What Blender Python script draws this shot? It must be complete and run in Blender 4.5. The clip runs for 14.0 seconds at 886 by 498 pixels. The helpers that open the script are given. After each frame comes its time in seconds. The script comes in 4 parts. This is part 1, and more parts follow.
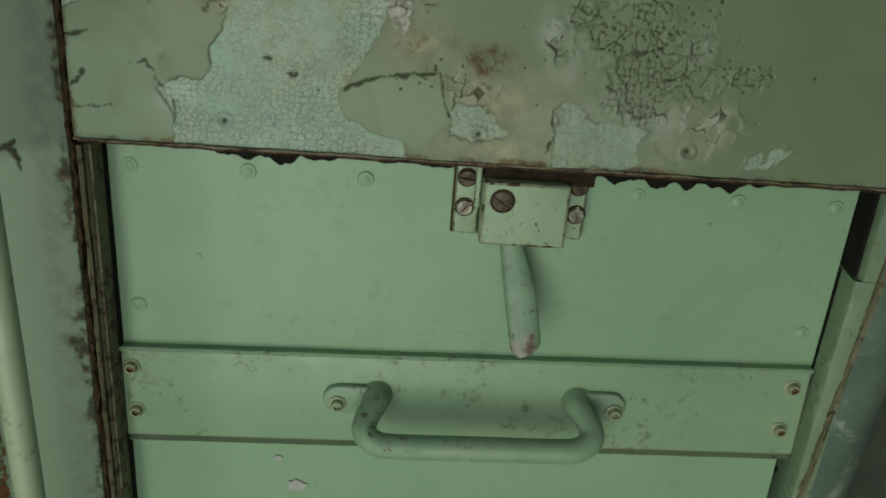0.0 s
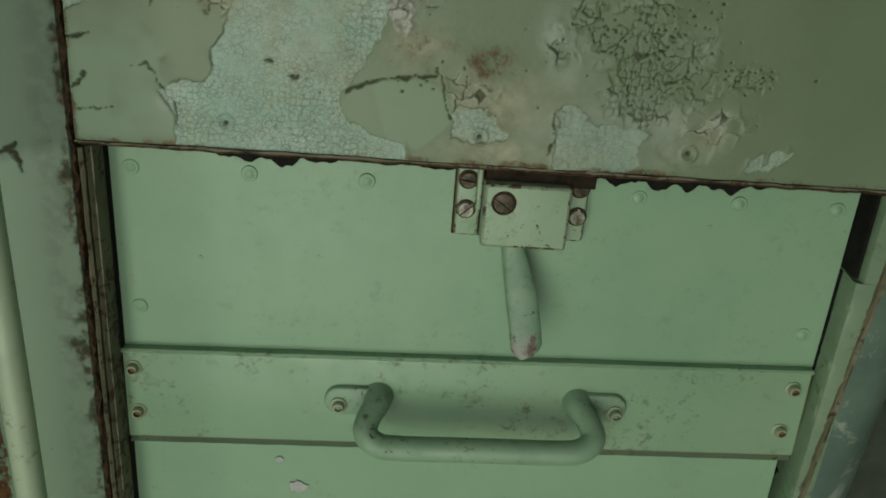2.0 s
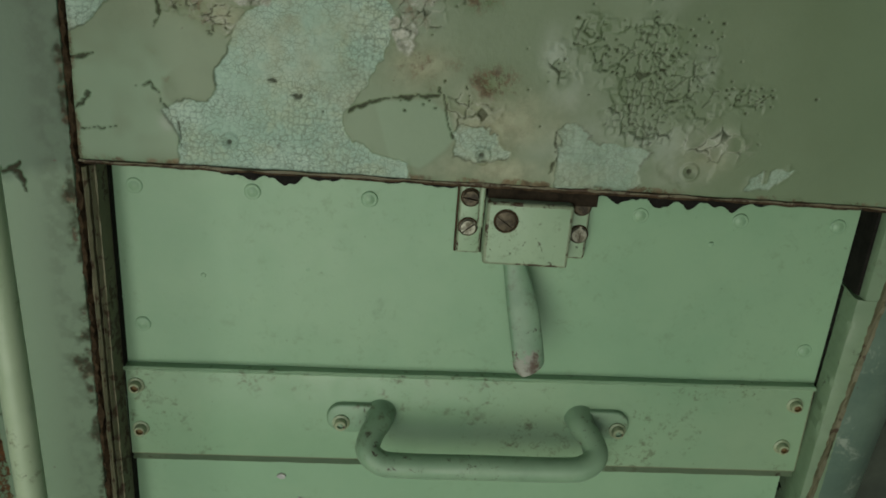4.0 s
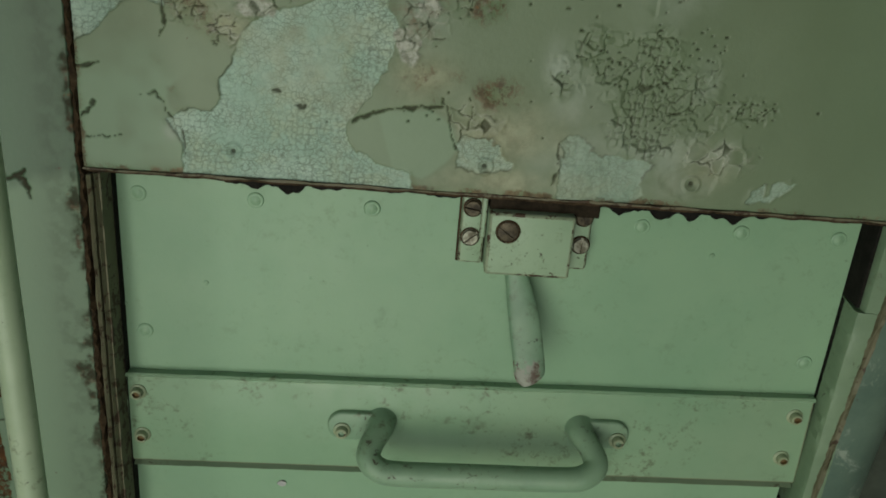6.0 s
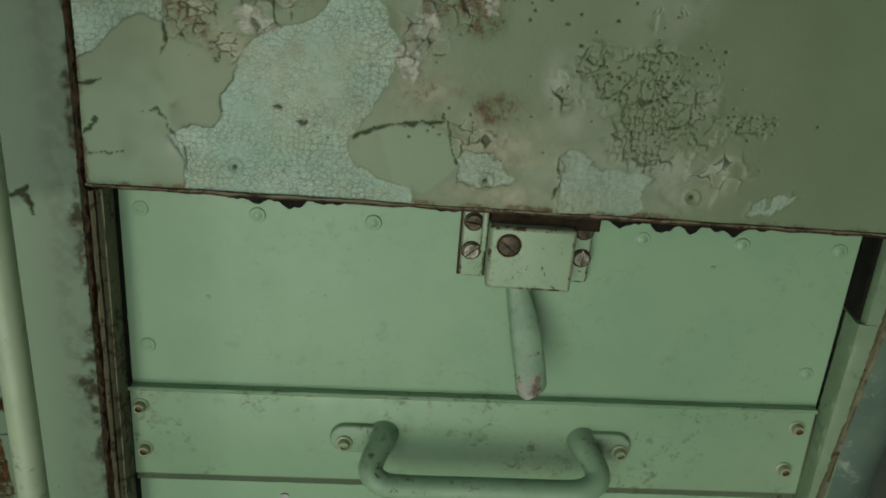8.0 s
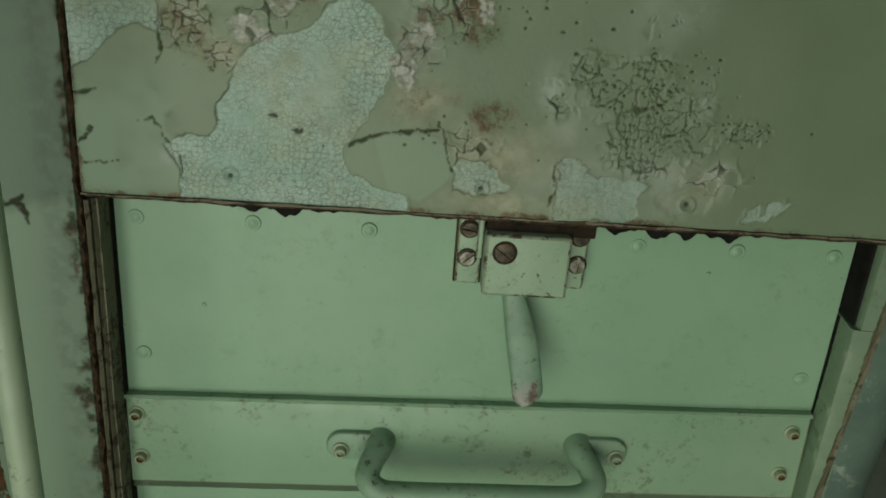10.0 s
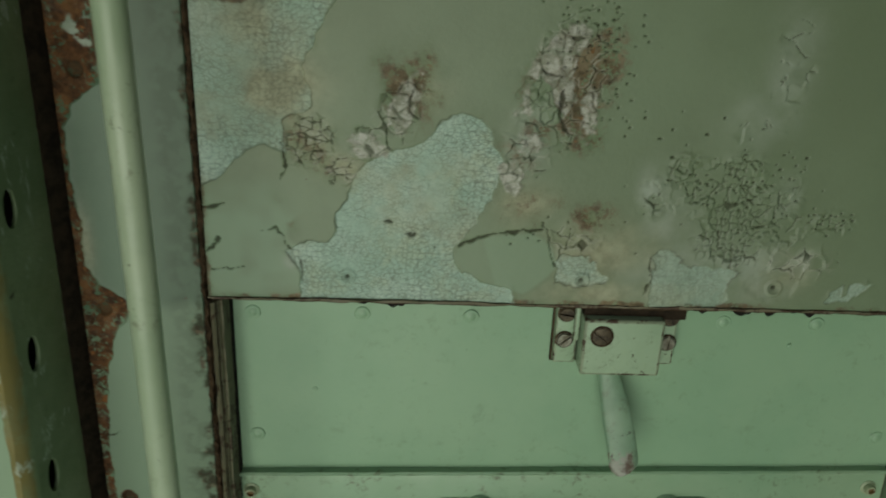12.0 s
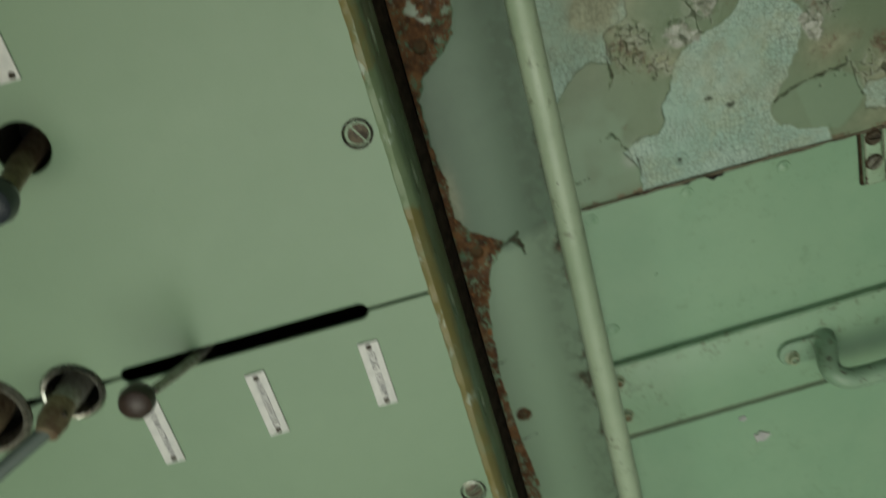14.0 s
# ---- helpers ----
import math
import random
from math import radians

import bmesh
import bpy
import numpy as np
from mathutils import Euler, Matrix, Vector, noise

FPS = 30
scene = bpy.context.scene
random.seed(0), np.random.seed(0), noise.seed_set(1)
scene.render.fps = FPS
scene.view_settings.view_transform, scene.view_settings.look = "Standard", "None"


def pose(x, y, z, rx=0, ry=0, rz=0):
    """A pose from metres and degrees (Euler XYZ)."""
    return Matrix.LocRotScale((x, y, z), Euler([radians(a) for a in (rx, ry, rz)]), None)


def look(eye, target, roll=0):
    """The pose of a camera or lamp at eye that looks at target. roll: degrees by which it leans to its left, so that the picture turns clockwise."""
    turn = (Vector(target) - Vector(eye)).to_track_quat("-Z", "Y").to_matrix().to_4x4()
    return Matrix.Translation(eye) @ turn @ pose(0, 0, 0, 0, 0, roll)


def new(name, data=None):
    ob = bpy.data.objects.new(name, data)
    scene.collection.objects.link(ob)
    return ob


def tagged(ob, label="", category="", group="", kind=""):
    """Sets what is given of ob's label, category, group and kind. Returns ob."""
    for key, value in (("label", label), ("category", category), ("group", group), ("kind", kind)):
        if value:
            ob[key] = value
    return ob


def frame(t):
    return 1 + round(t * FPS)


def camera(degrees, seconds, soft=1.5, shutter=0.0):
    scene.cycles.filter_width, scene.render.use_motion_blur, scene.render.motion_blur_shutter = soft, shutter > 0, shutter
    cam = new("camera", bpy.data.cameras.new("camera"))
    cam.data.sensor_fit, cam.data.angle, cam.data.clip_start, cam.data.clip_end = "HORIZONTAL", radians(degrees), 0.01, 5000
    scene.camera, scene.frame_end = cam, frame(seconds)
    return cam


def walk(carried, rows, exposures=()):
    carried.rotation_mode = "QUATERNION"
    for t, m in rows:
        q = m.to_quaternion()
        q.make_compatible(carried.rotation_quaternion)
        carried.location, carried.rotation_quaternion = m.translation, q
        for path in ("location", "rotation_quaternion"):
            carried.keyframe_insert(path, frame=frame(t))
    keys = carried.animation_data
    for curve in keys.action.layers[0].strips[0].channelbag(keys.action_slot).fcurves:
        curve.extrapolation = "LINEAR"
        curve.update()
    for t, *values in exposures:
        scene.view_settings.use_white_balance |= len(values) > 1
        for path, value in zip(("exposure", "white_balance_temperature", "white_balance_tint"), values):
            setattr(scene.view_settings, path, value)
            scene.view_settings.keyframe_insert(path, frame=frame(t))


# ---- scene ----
cam = camera(53.8, 14.0, soft=1.75, shutter=0.4)
PATH = [
    (0, (0.034, -0.031, 1.496), (0.115, 1.802, 0.701), 4.4),
    (0.5, (0.034, -0.032, 1.496), (0.111, 1.801, 0.699), 4.6),
    (1, (0.033, -0.03, 1.499), (0.114, 1.801, 0.7), 4.5),
    (1.5, (0.033, -0.03, 1.498), (0.112, 1.804, 0.705), 4.3),
    (2, (0.033, -0.03, 1.499), (0.114, 1.801, 0.699), 4.4),
    (2.5, (0.032, -0.031, 1.502), (0.11, 1.805, 0.712), 4.5),
    (3, (0.031, -0.03, 1.503), (0.116, 1.811, 0.726), 4.1),
    (5.5, (0.03, -0.03, 1.508), (0.106, 1.812, 0.732), 4.7),
    (6, (0.029, -0.03, 1.51), (0.108, 1.814, 0.738), 4.7),
    (6.5, (0.029, -0.03, 1.511), (0.106, 1.814, 0.742), 4.7),
    (7, (0.028, -0.029, 1.512), (0.107, 1.818, 0.75), 4.5),
    (7.5, (0.029, -0.029, 1.515), (0.108, 1.819, 0.755), 4.4),
    (8, (0.029, -0.029, 1.517), (0.103, 1.818, 0.755), 4.4),
    (10.5, (0.028, -0.027, 1.528), (0.116, 1.819, 0.765), 4.4),
    (11, (0.019, -0.027, 1.539), (0.094, 1.833, 0.806), 5.4),
    (11.5, (-0.007, -0.028, 1.558), (0.027, 1.82, 0.792), 4.9),
    (12, (-0.05, -0.036, 1.602), (0.025, 1.805, 0.823), 2.4),
    (12.2, (-0.084, -0.053, 1.605), (0.014, 1.769, 0.786), 1.9),
    (12.5, (-0.119, -0.09, 1.603), (-0.056, 1.722, 0.757), 2.7),
    (12.7, (-0.135, -0.093, 1.618), (-0.054, 1.721, 0.778), 0.7),
    (13, (-0.181, -0.122, 1.626), (-0.171, 1.652, 0.702), -5.9),
    (13.2, (-0.229, -0.123, 1.624), (-0.264, 1.651, 0.701), -9.5),
    (13.5, (-0.272, -0.12, 1.631), (-0.319, 1.648, 0.697), -12.3),
    (13.7, (-0.268, -0.123, 1.623), (-0.328, 1.631, 0.664), -12.9),
    (14, (-0.278, -0.11, 1.617), (-0.348, 1.702, 0.774), -16.5),
]
walk(cam, [(t, look(eye, target, roll)) for t, eye, target, roll in PATH])

# ---------------------------------------------------------------- light
world = bpy.data.worlds.new("world")
scene.world = world
world.use_nodes = True
sky = world.node_tree.nodes.new("ShaderNodeTexSky")
sky.sky_type, sky.sun_disc = "NISHITA", False
sky.sun_elevation, sky.sun_rotation = radians(35), radians(200)
world.node_tree.links.new(sky.outputs[0], world.node_tree.nodes["Background"].inputs[0])
world.node_tree.nodes["Background"].inputs[1].default_value = 0.08


def daylight(name, eye, target, w, h, power, colour):
    lamp = bpy.data.lights.new(name, "AREA")
    lamp.shape, lamp.size, lamp.size_y, lamp.energy, lamp.color = "RECTANGLE", w, h, power, colour
    ob = new(name, lamp)
    ob.matrix_world = look(eye, target)
    return ob


# the sunlit ground before the doorway throws its light up and in
daylight("daylight_doorway", (-0.52, -1.50, 0.84), (-0.20, 0.5, 1.05), 1.75, 1.60, 26.3, (0.955, 1.0, 0.865))

# ---------------------------------------------------------------- node helpers


class Nodes:
    """A small writer for node materials."""

    def __init__(self, name, rough=0.5, metal=0.0):
        self.mat = bpy.data.materials.new(name)
        self.mat.use_nodes = True
        self.tree = self.mat.node_tree
        self.bsdf = self.tree.nodes["Principled BSDF"]
        self.bsdf.inputs["Roughness"].default_value = rough
        self.bsdf.inputs["Metallic"].default_value = metal
        self.co = self.tree.nodes.new("ShaderNodeTexCoord").outputs["Object"]

    def put(self, socket, value):
        if isinstance(value, bpy.types.NodeSocket):
            self.tree.links.new(value, socket)
        elif isinstance(value, tuple):
            socket.default_value = (*value, 1.0)[:4]
        else:
            socket.default_value = value

    def noise(self, scale, detail=4.0, rough=0.6, warp=0.0, squash=None):
        n = self.tree.nodes.new("ShaderNodeTexNoise")
        co = self.co
        if squash:
            m = self.tree.nodes.new("ShaderNodeMapping")
            m.inputs["Scale"].default_value = squash
            self.tree.links.new(co, m.inputs["Vector"])
            co = m.outputs[0]
        self.tree.links.new(co, n.inputs["Vector"])
        n.inputs["Scale"].default_value, n.inputs["Detail"].default_value = scale, detail
        n.inputs["Roughness"].default_value, n.inputs["Distortion"].default_value = rough, warp
        return n.outputs["Fac"]

    def cells(self, scale, feature="DISTANCE_TO_EDGE", squash=(1, 1, 1), warp=0.0):
        v = self.tree.nodes.new("ShaderNodeTexVoronoi")
        v.feature = feature
        m = self.tree.nodes.new("ShaderNodeMapping")
        m.inputs["Scale"].default_value = squash
        co = self.co
        if warp:
            w = self.tree.nodes.new("ShaderNodeTexNoise")
            w.inputs["Scale"].default_value = 120
            self.tree.links.new(co, w.inputs["Vector"])
            k = self.tree.nodes.new("ShaderNodeVectorMath")
            k.operation = "MULTIPLY_ADD"
            self.tree.links.new(w.outputs["Color"], k.inputs[0])
            k.inputs[1].default_value = (warp, warp, warp)
            self.tree.links.new(co, k.inputs[2])
            co = k.outputs[0]
        self.tree.links.new(co, m.inputs["Vector"])
        self.tree.links.new(m.outputs[0], v.inputs["Vector"])
        v.inputs["Scale"].default_value = scale
        return v.outputs["Distance" if feature != "COLOR" else "Color"]

    def ramp(self, value, a, b, lo=0.0, hi=1.0):
        r = self.tree.nodes.new("ShaderNodeMapRange")
        r.interpolation_type = "SMOOTHSTEP"
        for socket, v in zip(r.inputs[:5], (value, a, b, lo, hi)):
            self.put(socket, v)
        return r.outputs[0]

    def math(self, op, a, b=0.0):
        m = self.tree.nodes.new("ShaderNodeMath")
        m.operation = op
        self.put(m.inputs[0], a)
        self.put(m.inputs[1], b)
        return m.outputs[0]

    def mix(self, fac, a, b):
        m = self.tree.nodes.new("ShaderNodeMix")
        m.data_type = "RGBA"
        self.put(m.inputs[0], fac)
        self.put(m.inputs[6], a)
        self.put(m.inputs[7], b)
        return m.outputs[2]

    def attr(self, name):
        a = self.tree.nodes.new("ShaderNodeAttribute")
        a.attribute_name = name
        return a.outputs["Fac"]

    def random(self):
        return self.tree.nodes.new("ShaderNodeObjectInfo").outputs["Random"]

    def bump(self, height, distance, strength=1.0, after=None):
        b = self.tree.nodes.new("ShaderNodeBump")
        b.inputs["Distance"].default_value, b.inputs["Strength"].default_value = distance, strength
        self.put(b.inputs["Height"], height)
        if after is not None:
            self.put(b.inputs["Normal"], after)
        return b.outputs[0]

    def done(self, colour, normal=None, rough=None):
        self.put(self.bsdf.inputs["Base Color"], colour)
        if normal is not None:
            self.put(self.bsdf.inputs["Normal"], normal)
        if rough is not None:
            self.put(self.bsdf.inputs["Roughness"], rough)
        return self.mat


RUST_A, RUST_B, DIRT = (0.15, 0.075, 0.030), (0.040, 0.024, 0.013), (0.058, 0.052, 0.026)


def paint(name, a, b, dirt=0.35, chips=0.0, rough=0.42, dents=0.0006, streak=False, under=RUST_B, mottle=0.0, fine=95, cloud=0.30, gloss=0.16):
    """Old brushed enamel: cloudy tone, grime specks, chips down to rusty metal."""
    n = Nodes(name, rough)
    tone = n.mix(n.ramp(n.noise(7, 5), 0.35, 0.68), a, b)
    tone = n.mix(n.ramp(n.noise(45, 4), 0.45, 0.8, 0, cloud), tone, tuple(c * 0.72 for c in a))
    grime = n.ramp(n.noise(26, 8, 0.72, 0.4, (1, 1, 0.35) if streak else None), 0.60, 0.76, 0, dirt)
    tone = n.mix(grime, tone, DIRT)
    if mottle:
        spot = n.math("MULTIPLY", n.ramp(n.noise(105, 7, 0.78, 0.3), 0.52, 0.66), n.ramp(n.noise(13, 4, 0.65), 0.45, 0.62))
        tone = n.mix(n.math("MULTIPLY", spot, mottle), tone, (0.095, 0.108, 0.060))
    speck = n.ramp(n.noise(210, 3, 0.6), 0.72, 0.77, 0, min(1.0, dirt * 1.6))
    tone = n.mix(speck, tone, (0.05, 0.045, 0.03))
    normal = n.bump(n.noise(9, 2), dents * 8, 0.5)
    normal = n.bump(n.noise(420, 3), 0.00025, 0.35, normal)
    if chips:
        c = n.math("MULTIPLY", n.noise(fine, 6, 0.7, 0.6), n.ramp(n.noise(14, 3), 0.3, 0.62, 0.72, 1.12))
        gone = n.ramp(c, 0.74 - chips, 0.755 - chips)
        tone = n.mix(gone, tone, n.mix(n.noise(160, 5), tuple(c * 1.9 for c in under), under))
        normal = n.bump(n.math("SUBTRACT", 1.0, gone), 0.0005, 0.8, normal)
    r = n.ramp(n.noise(60, 5), 0.3, 0.75, rough - gloss * 0.4, rough + gloss)
    return n.done(tone, normal, r)


DOOR_GREEN, DOOR_PALE = (0.212, 0.362, 0.228), (0.243, 0.392, 0.250)
OLIVE, OLIVE_PALE = (0.140, 0.192, 0.112), (0.165, 0.228, 0.138)
# post green, darkened for the shade of the control panel and pipe
SHADED_GREY_GREEN = (0.066, 0.118, 0.071)

door_paint = paint("door_enamel", DOOR_GREEN, DOOR_PALE, 0.22, mottle=0.22, dents=0.0001, cloud=0.14, gloss=0.07)
bar_paint = paint("bar_enamel", (0.218, 0.362, 0.228), (0.258, 0.388, 0.250), 0.55, mottle=0.9, cloud=0.2)
handle_paint = paint("handle_enamel", (0.190, 0.315, 0.205), (0.240, 0.365, 0.245), 0.55, 0.075, mottle=0.8, fine=170, under=(0.045, 0.042, 0.028))
latch_paint = paint("latch_enamel", (0.262, 0.390, 0.258), (0.305, 0.425, 0.288), 0.75, 0.045, mottle=0.8, fine=150)
worn_edge = paint("worn_edge_enamel", (0.190, 0.250, 0.165), (0.270, 0.330, 0.220), 0.9, 0.16, 0.6, mottle=0.9, fine=150)
panel_paint = paint("control_panel_enamel", (0.190, 0.290, 0.180), (0.204, 0.306, 0.192), 0.07, dents=0.00004, cloud=0.05, gloss=0.03)
pipe_paint = paint("pipe_enamel", (0.270, 0.358, 0.236), (0.330, 0.410, 0.285), 0.7, 0.035, 0.38, streak=True, mottle=0.9, fine=90)
jamb_paint = paint("jamb_enamel", (0.098, 0.098, 0.055), (0.165, 0.158, 0.098), 0.85, 0.16, 0.65, streak=True, mottle=0.95, fine=110)
side_paint = paint("side_enamel", (0.145, 0.225, 0.140), (0.195, 0.285, 0.180), 0.85, 0.10, 0.5, mottle=0.95, fine=170, under=(0.045, 0.045, 0.028))
edge_paint = paint("edge_enamel", (0.135, 0.158, 0.092), (0.212, 0.240, 0.148), 0.95, 0.10, 0.6, mottle=0.9, fine=140)


# bar green darkened for the groove's shade, plus grime and chips
shaded_groove_paint = paint("shaded_groove_enamel", (0.120, 0.180, 0.110), (0.165, 0.225, 0.140), 0.85, 0.09, 0.6, mottle=0.95, under=(0.045, 0.038, 0.022))
fold_paint = paint("folded_edge_enamel", (0.120, 0.108, 0.066), (0.190, 0.178, 0.115), 0.95, 0.21, 0.65, mottle=0.95, fine=130)


def flange_material():
    """Green enamel worn through to old yellow along the front fold."""
    n = Nodes("flange_enamel", 0.4)
    tone = n.mix(n.ramp(n.noise(12, 5), 0.35, 0.7), (0.130, 0.190, 0.098), (0.205, 0.275, 0.160))
    sep = n.tree.nodes.new("ShaderNodeSeparateXYZ")
    n.tree.links.new(n.co, sep.inputs[0])
    front = n.ramp(n.math("ADD", sep.outputs[1], n.ramp(n.noise(22, 5, 0.7), 0.2, 0.8, -0.008, 0.008)), 0.4690, 0.4745, 1, 0)
    run = n.math("ADD", sep.outputs[2], n.ramp(n.noise(30, 5, 0.7), 0.2, 0.8, -0.02, 0.02))
    where = n.math("MAXIMUM", n.ramp(run, 1.383, 1.391, 1, 0), n.ramp(run, 1.485, 1.49))
    worn_through = n.ramp(n.noise(28, 7, 0.75, 0.4, (1, 1, 0.5)), 0.34, 0.50, 0.25, 1.0)
    tone = n.mix(n.math("MULTIPLY", n.math("MULTIPLY", front, where), worn_through), tone, n.mix(n.noise(60, 4), (0.200, 0.162, 0.044), (0.150, 0.152, 0.070)))
    pale = n.ramp(n.noise(60, 6, 0.75, 0.5, (1, 1, 0.4)), 0.59, 0.64)
    tone = n.mix(n.math("MULTIPLY", pale, 0.8), tone, (0.36, 0.44, 0.36))
    tone = n.mix(n.ramp(n.noise(60, 6, 0.7, 0.3), 0.66, 0.70), tone, (0.035, 0.035, 0.02))
    return n.done(tone, n.bump(n.noise(110, 6, 0.7), 0.0009, 0.7), n.ramp(n.noise(30), 0.3, 0.7, 0.3, 0.55))


def peeling(name, top_a, top_b, primer_a, primer_b, rust_a, rust_b, rust_c, crusty):
    """Layers by wear: enamel, crackled primer, tan undercoat, rust, salt-white flakes."""
    n = Nodes(name, 0.5)
    bare, rust, flake, pale, gap, paler, tan = (n.attr(k) for k in ("bare", "rust", "flake", "pale", "gap", "paler", "tan"))
    tone = n.mix(n.ramp(n.noise(6, 5), 0.35, 0.65), top_a, top_b)
    tone = n.mix(n.ramp(n.noise(38, 6), 0.5, 0.8, 0, 0.35), tone, tuple(c * 0.8 for c in top_a))
    tone = n.mix(paler, tone, n.mix(n.noise(20, 5), (0.190, 0.290, 0.190), (0.215, 0.315, 0.205)))
    tone = n.mix(pale, tone, n.mix(n.noise(55, 6, 0.7), (0.225, 0.290, 0.220), (0.325, 0.375, 0.310)))
    prim = n.mix(n.ramp(n.noise(16, 5), 0.35, 0.68), primer_a, primer_b)
    prim = n.mix(n.ramp(n.noise(19, 6, 0.7, 0.3), 0.50, 0.68, 0, 0.55), prim, (0.375, 0.430, 0.290))
    fine = n.cells(330, squash=(1, 1, 1.15), warp=0.004)
    big = n.cells(165, squash=(1, 1, 1.3), warp=0.006)
    line = n.math("MAXIMUM", n.ramp(fine, 0.0, 0.09, 0.75, 0), n.ramp(big, 0.0, 0.075, 1, 0))
    line = n.math("MULTIPLY", line, n.ramp(n.noise(45, 4), 0.34, 0.58, 0.18, 1.0))
    prim = n.mix(n.math("MULTIPLY", line, 0.62), prim, (0.135, 0.175, 0.130))
    scratch = n.ramp(n.noise(60, 5, 0.7, 0.0, (0.25, 1, 3.2)), 0.60, 0.70, 0, 0.45)
    prim = n.mix(n.ramp(n.noise(260, 5, 0.75), 0.45, 0.72, 0, 0.4), prim, (0.225, 0.300, 0.240))
    prim = n.mix(scratch, prim, (0.215, 0.290, 0.260))
    prim = n.mix(n.ramp(n.noise(24, 7, 0.75), 0.60, 0.76, 0, 0.5), prim, (0.210, 0.235, 0.170))
    tone = n.mix(bare, tone, prim)
    tone = n.mix(tan, tone, n.mix(n.ramp(n.noise(70, 7, 0.75), 0.36, 0.64), (0.225, 0.222, 0.135), (0.365, 0.372, 0.250)))
    rusty = n.mix(n.ramp(n.noise(130, 6, 0.75), 0.35, 0.65), rust_a, rust_b)
    rusty = n.mix(n.ramp(n.noise(48, 4), 0.5, 0.7), rusty, rust_c)
    rusty = n.mix(n.ramp(n.noise(90, 4, 0.6), 0.62, 0.69), rusty, (0.200, 0.090, 0.034))
    broken = n.math("MULTIPLY", rust, n.ramp(n.noise(115, 8, 0.8), 0.36, 0.60, 0.05, 1.6))
    tone = n.mix(n.ramp(broken, 0.18, 0.70, 0, crusty), tone, rusty)
    tone = n.mix(flake, tone, n.mix(n.ramp(n.noise(150, 5, 0.7), 0.36, 0.62), (0.450, 0.462, 0.412), (0.235, 0.252, 0.195)))
    tone = n.mix(gap, tone, (0.040, 0.040, 0.026))
    speck = n.ramp(n.noise(170, 3, 0.6), 0.735, 0.765, 0, 0.6)
    tone = n.mix(speck, tone, (0.085, 0.055, 0.035))
    normal = n.bump(n.math("MULTIPLY", n.math("MULTIPLY", line, bare), -1.0), 0.0003, 0.4)
    normal = n.bump(n.math("MULTIPLY", n.noise(300, 5, 0.7), n.math("ADD", 0.22, rust)), 0.0009, 0.8, normal)
    n.put(n.bsdf.inputs["Specular IOR Level"], n.ramp(n.math("MAXIMUM", gap, rust), 0, 1, 0.5, 0.05))
    return n.done(tone, normal, n.ramp(n.math("ADD", rust, n.math("MULTIPLY", bare, 0.5)), 0, 1, 0.46, 0.85))


peel_mat = peeling("peeling_olive_enamel", OLIVE, OLIVE_PALE, (0.300, 0.445, 0.362), (0.450, 0.585, 0.505), (0.160, 0.108, 0.066), (0.078, 0.056, 0.036), (0.215, 0.165, 0.108), 0.85)
post_mat = peeling("rusting_shaded_grey_enamel", SHADED_GREY_GREEN, (0.080, 0.142, 0.087), (0.235, 0.275, 0.225), (0.215, 0.255, 0.210), (0.120, 0.060, 0.028), (0.045, 0.027, 0.017), (0.160, 0.085, 0.038), 1.0)


def metal(name, a, b, rough, metallic=1.0, scale=160):
    n = Nodes(name, rough, metallic)
    n.bsdf.inputs["Specular IOR Level"].default_value = 0.5 if metallic else 0.12
    tone = n.mix(n.ramp(n.noise(scale, 6, 0.7), 0.35, 0.68), a, b)
    return n.done(tone, n.bump(n.noise(scale * 2, 4), 0.0004, 0.6), n.ramp(n.noise(scale, 4), 0.3, 0.7, rough - 0.1, rough + 0.15))


rusty_steel = metal("rusty_steel", (0.100, 0.080, 0.048), (0.020, 0.015, 0.010), 0.5, 0.4)
rusty_seam = metal("rusty_seam", (0.068, 0.045, 0.025), (0.020, 0.015, 0.010), 0.85, 0.0, 120)
dark_brown = metal("dark_brown_strip", (0.030, 0.022, 0.014), (0.012, 0.010, 0.007), 0.85, 0.0, 90)
dull_steel = metal("dull_steel", (0.28, 0.28, 0.23), (0.085, 0.075, 0.050), 0.42, 0.7)
chrome = metal("pitted_chrome", (0.46, 0.47, 0.42), (0.17, 0.16, 0.12), 0.24, 1.0, 90)
brass_brown = metal("tarnished_bronze", (0.26, 0.21, 0.13), (0.14, 0.09, 0.055), 0.5, 0.5, 120)
bolt_green = paint("bolt_enamel", (0.240, 0.335, 0.215), (0.30, 0.32, 0.19), 0.9, 0.10)
socket_rust = metal("rusty_socket", (0.20, 0.125, 0.040), (0.085, 0.052, 0.022), 0.7, 0.1)


def plain(name, a, b, rough, scale=40, depth=0.0004, sheen=0.5):
    n = Nodes(name, rough)
    n.bsdf.inputs["Specular IOR Level"].default_value = sheen
    tone = n.mix(n.ramp(n.noise(scale, 6, 0.65), 0.3, 0.7), a, b)
    return n.done(tone, n.bump(n.noise(scale * 5, 4), depth, 0.5))


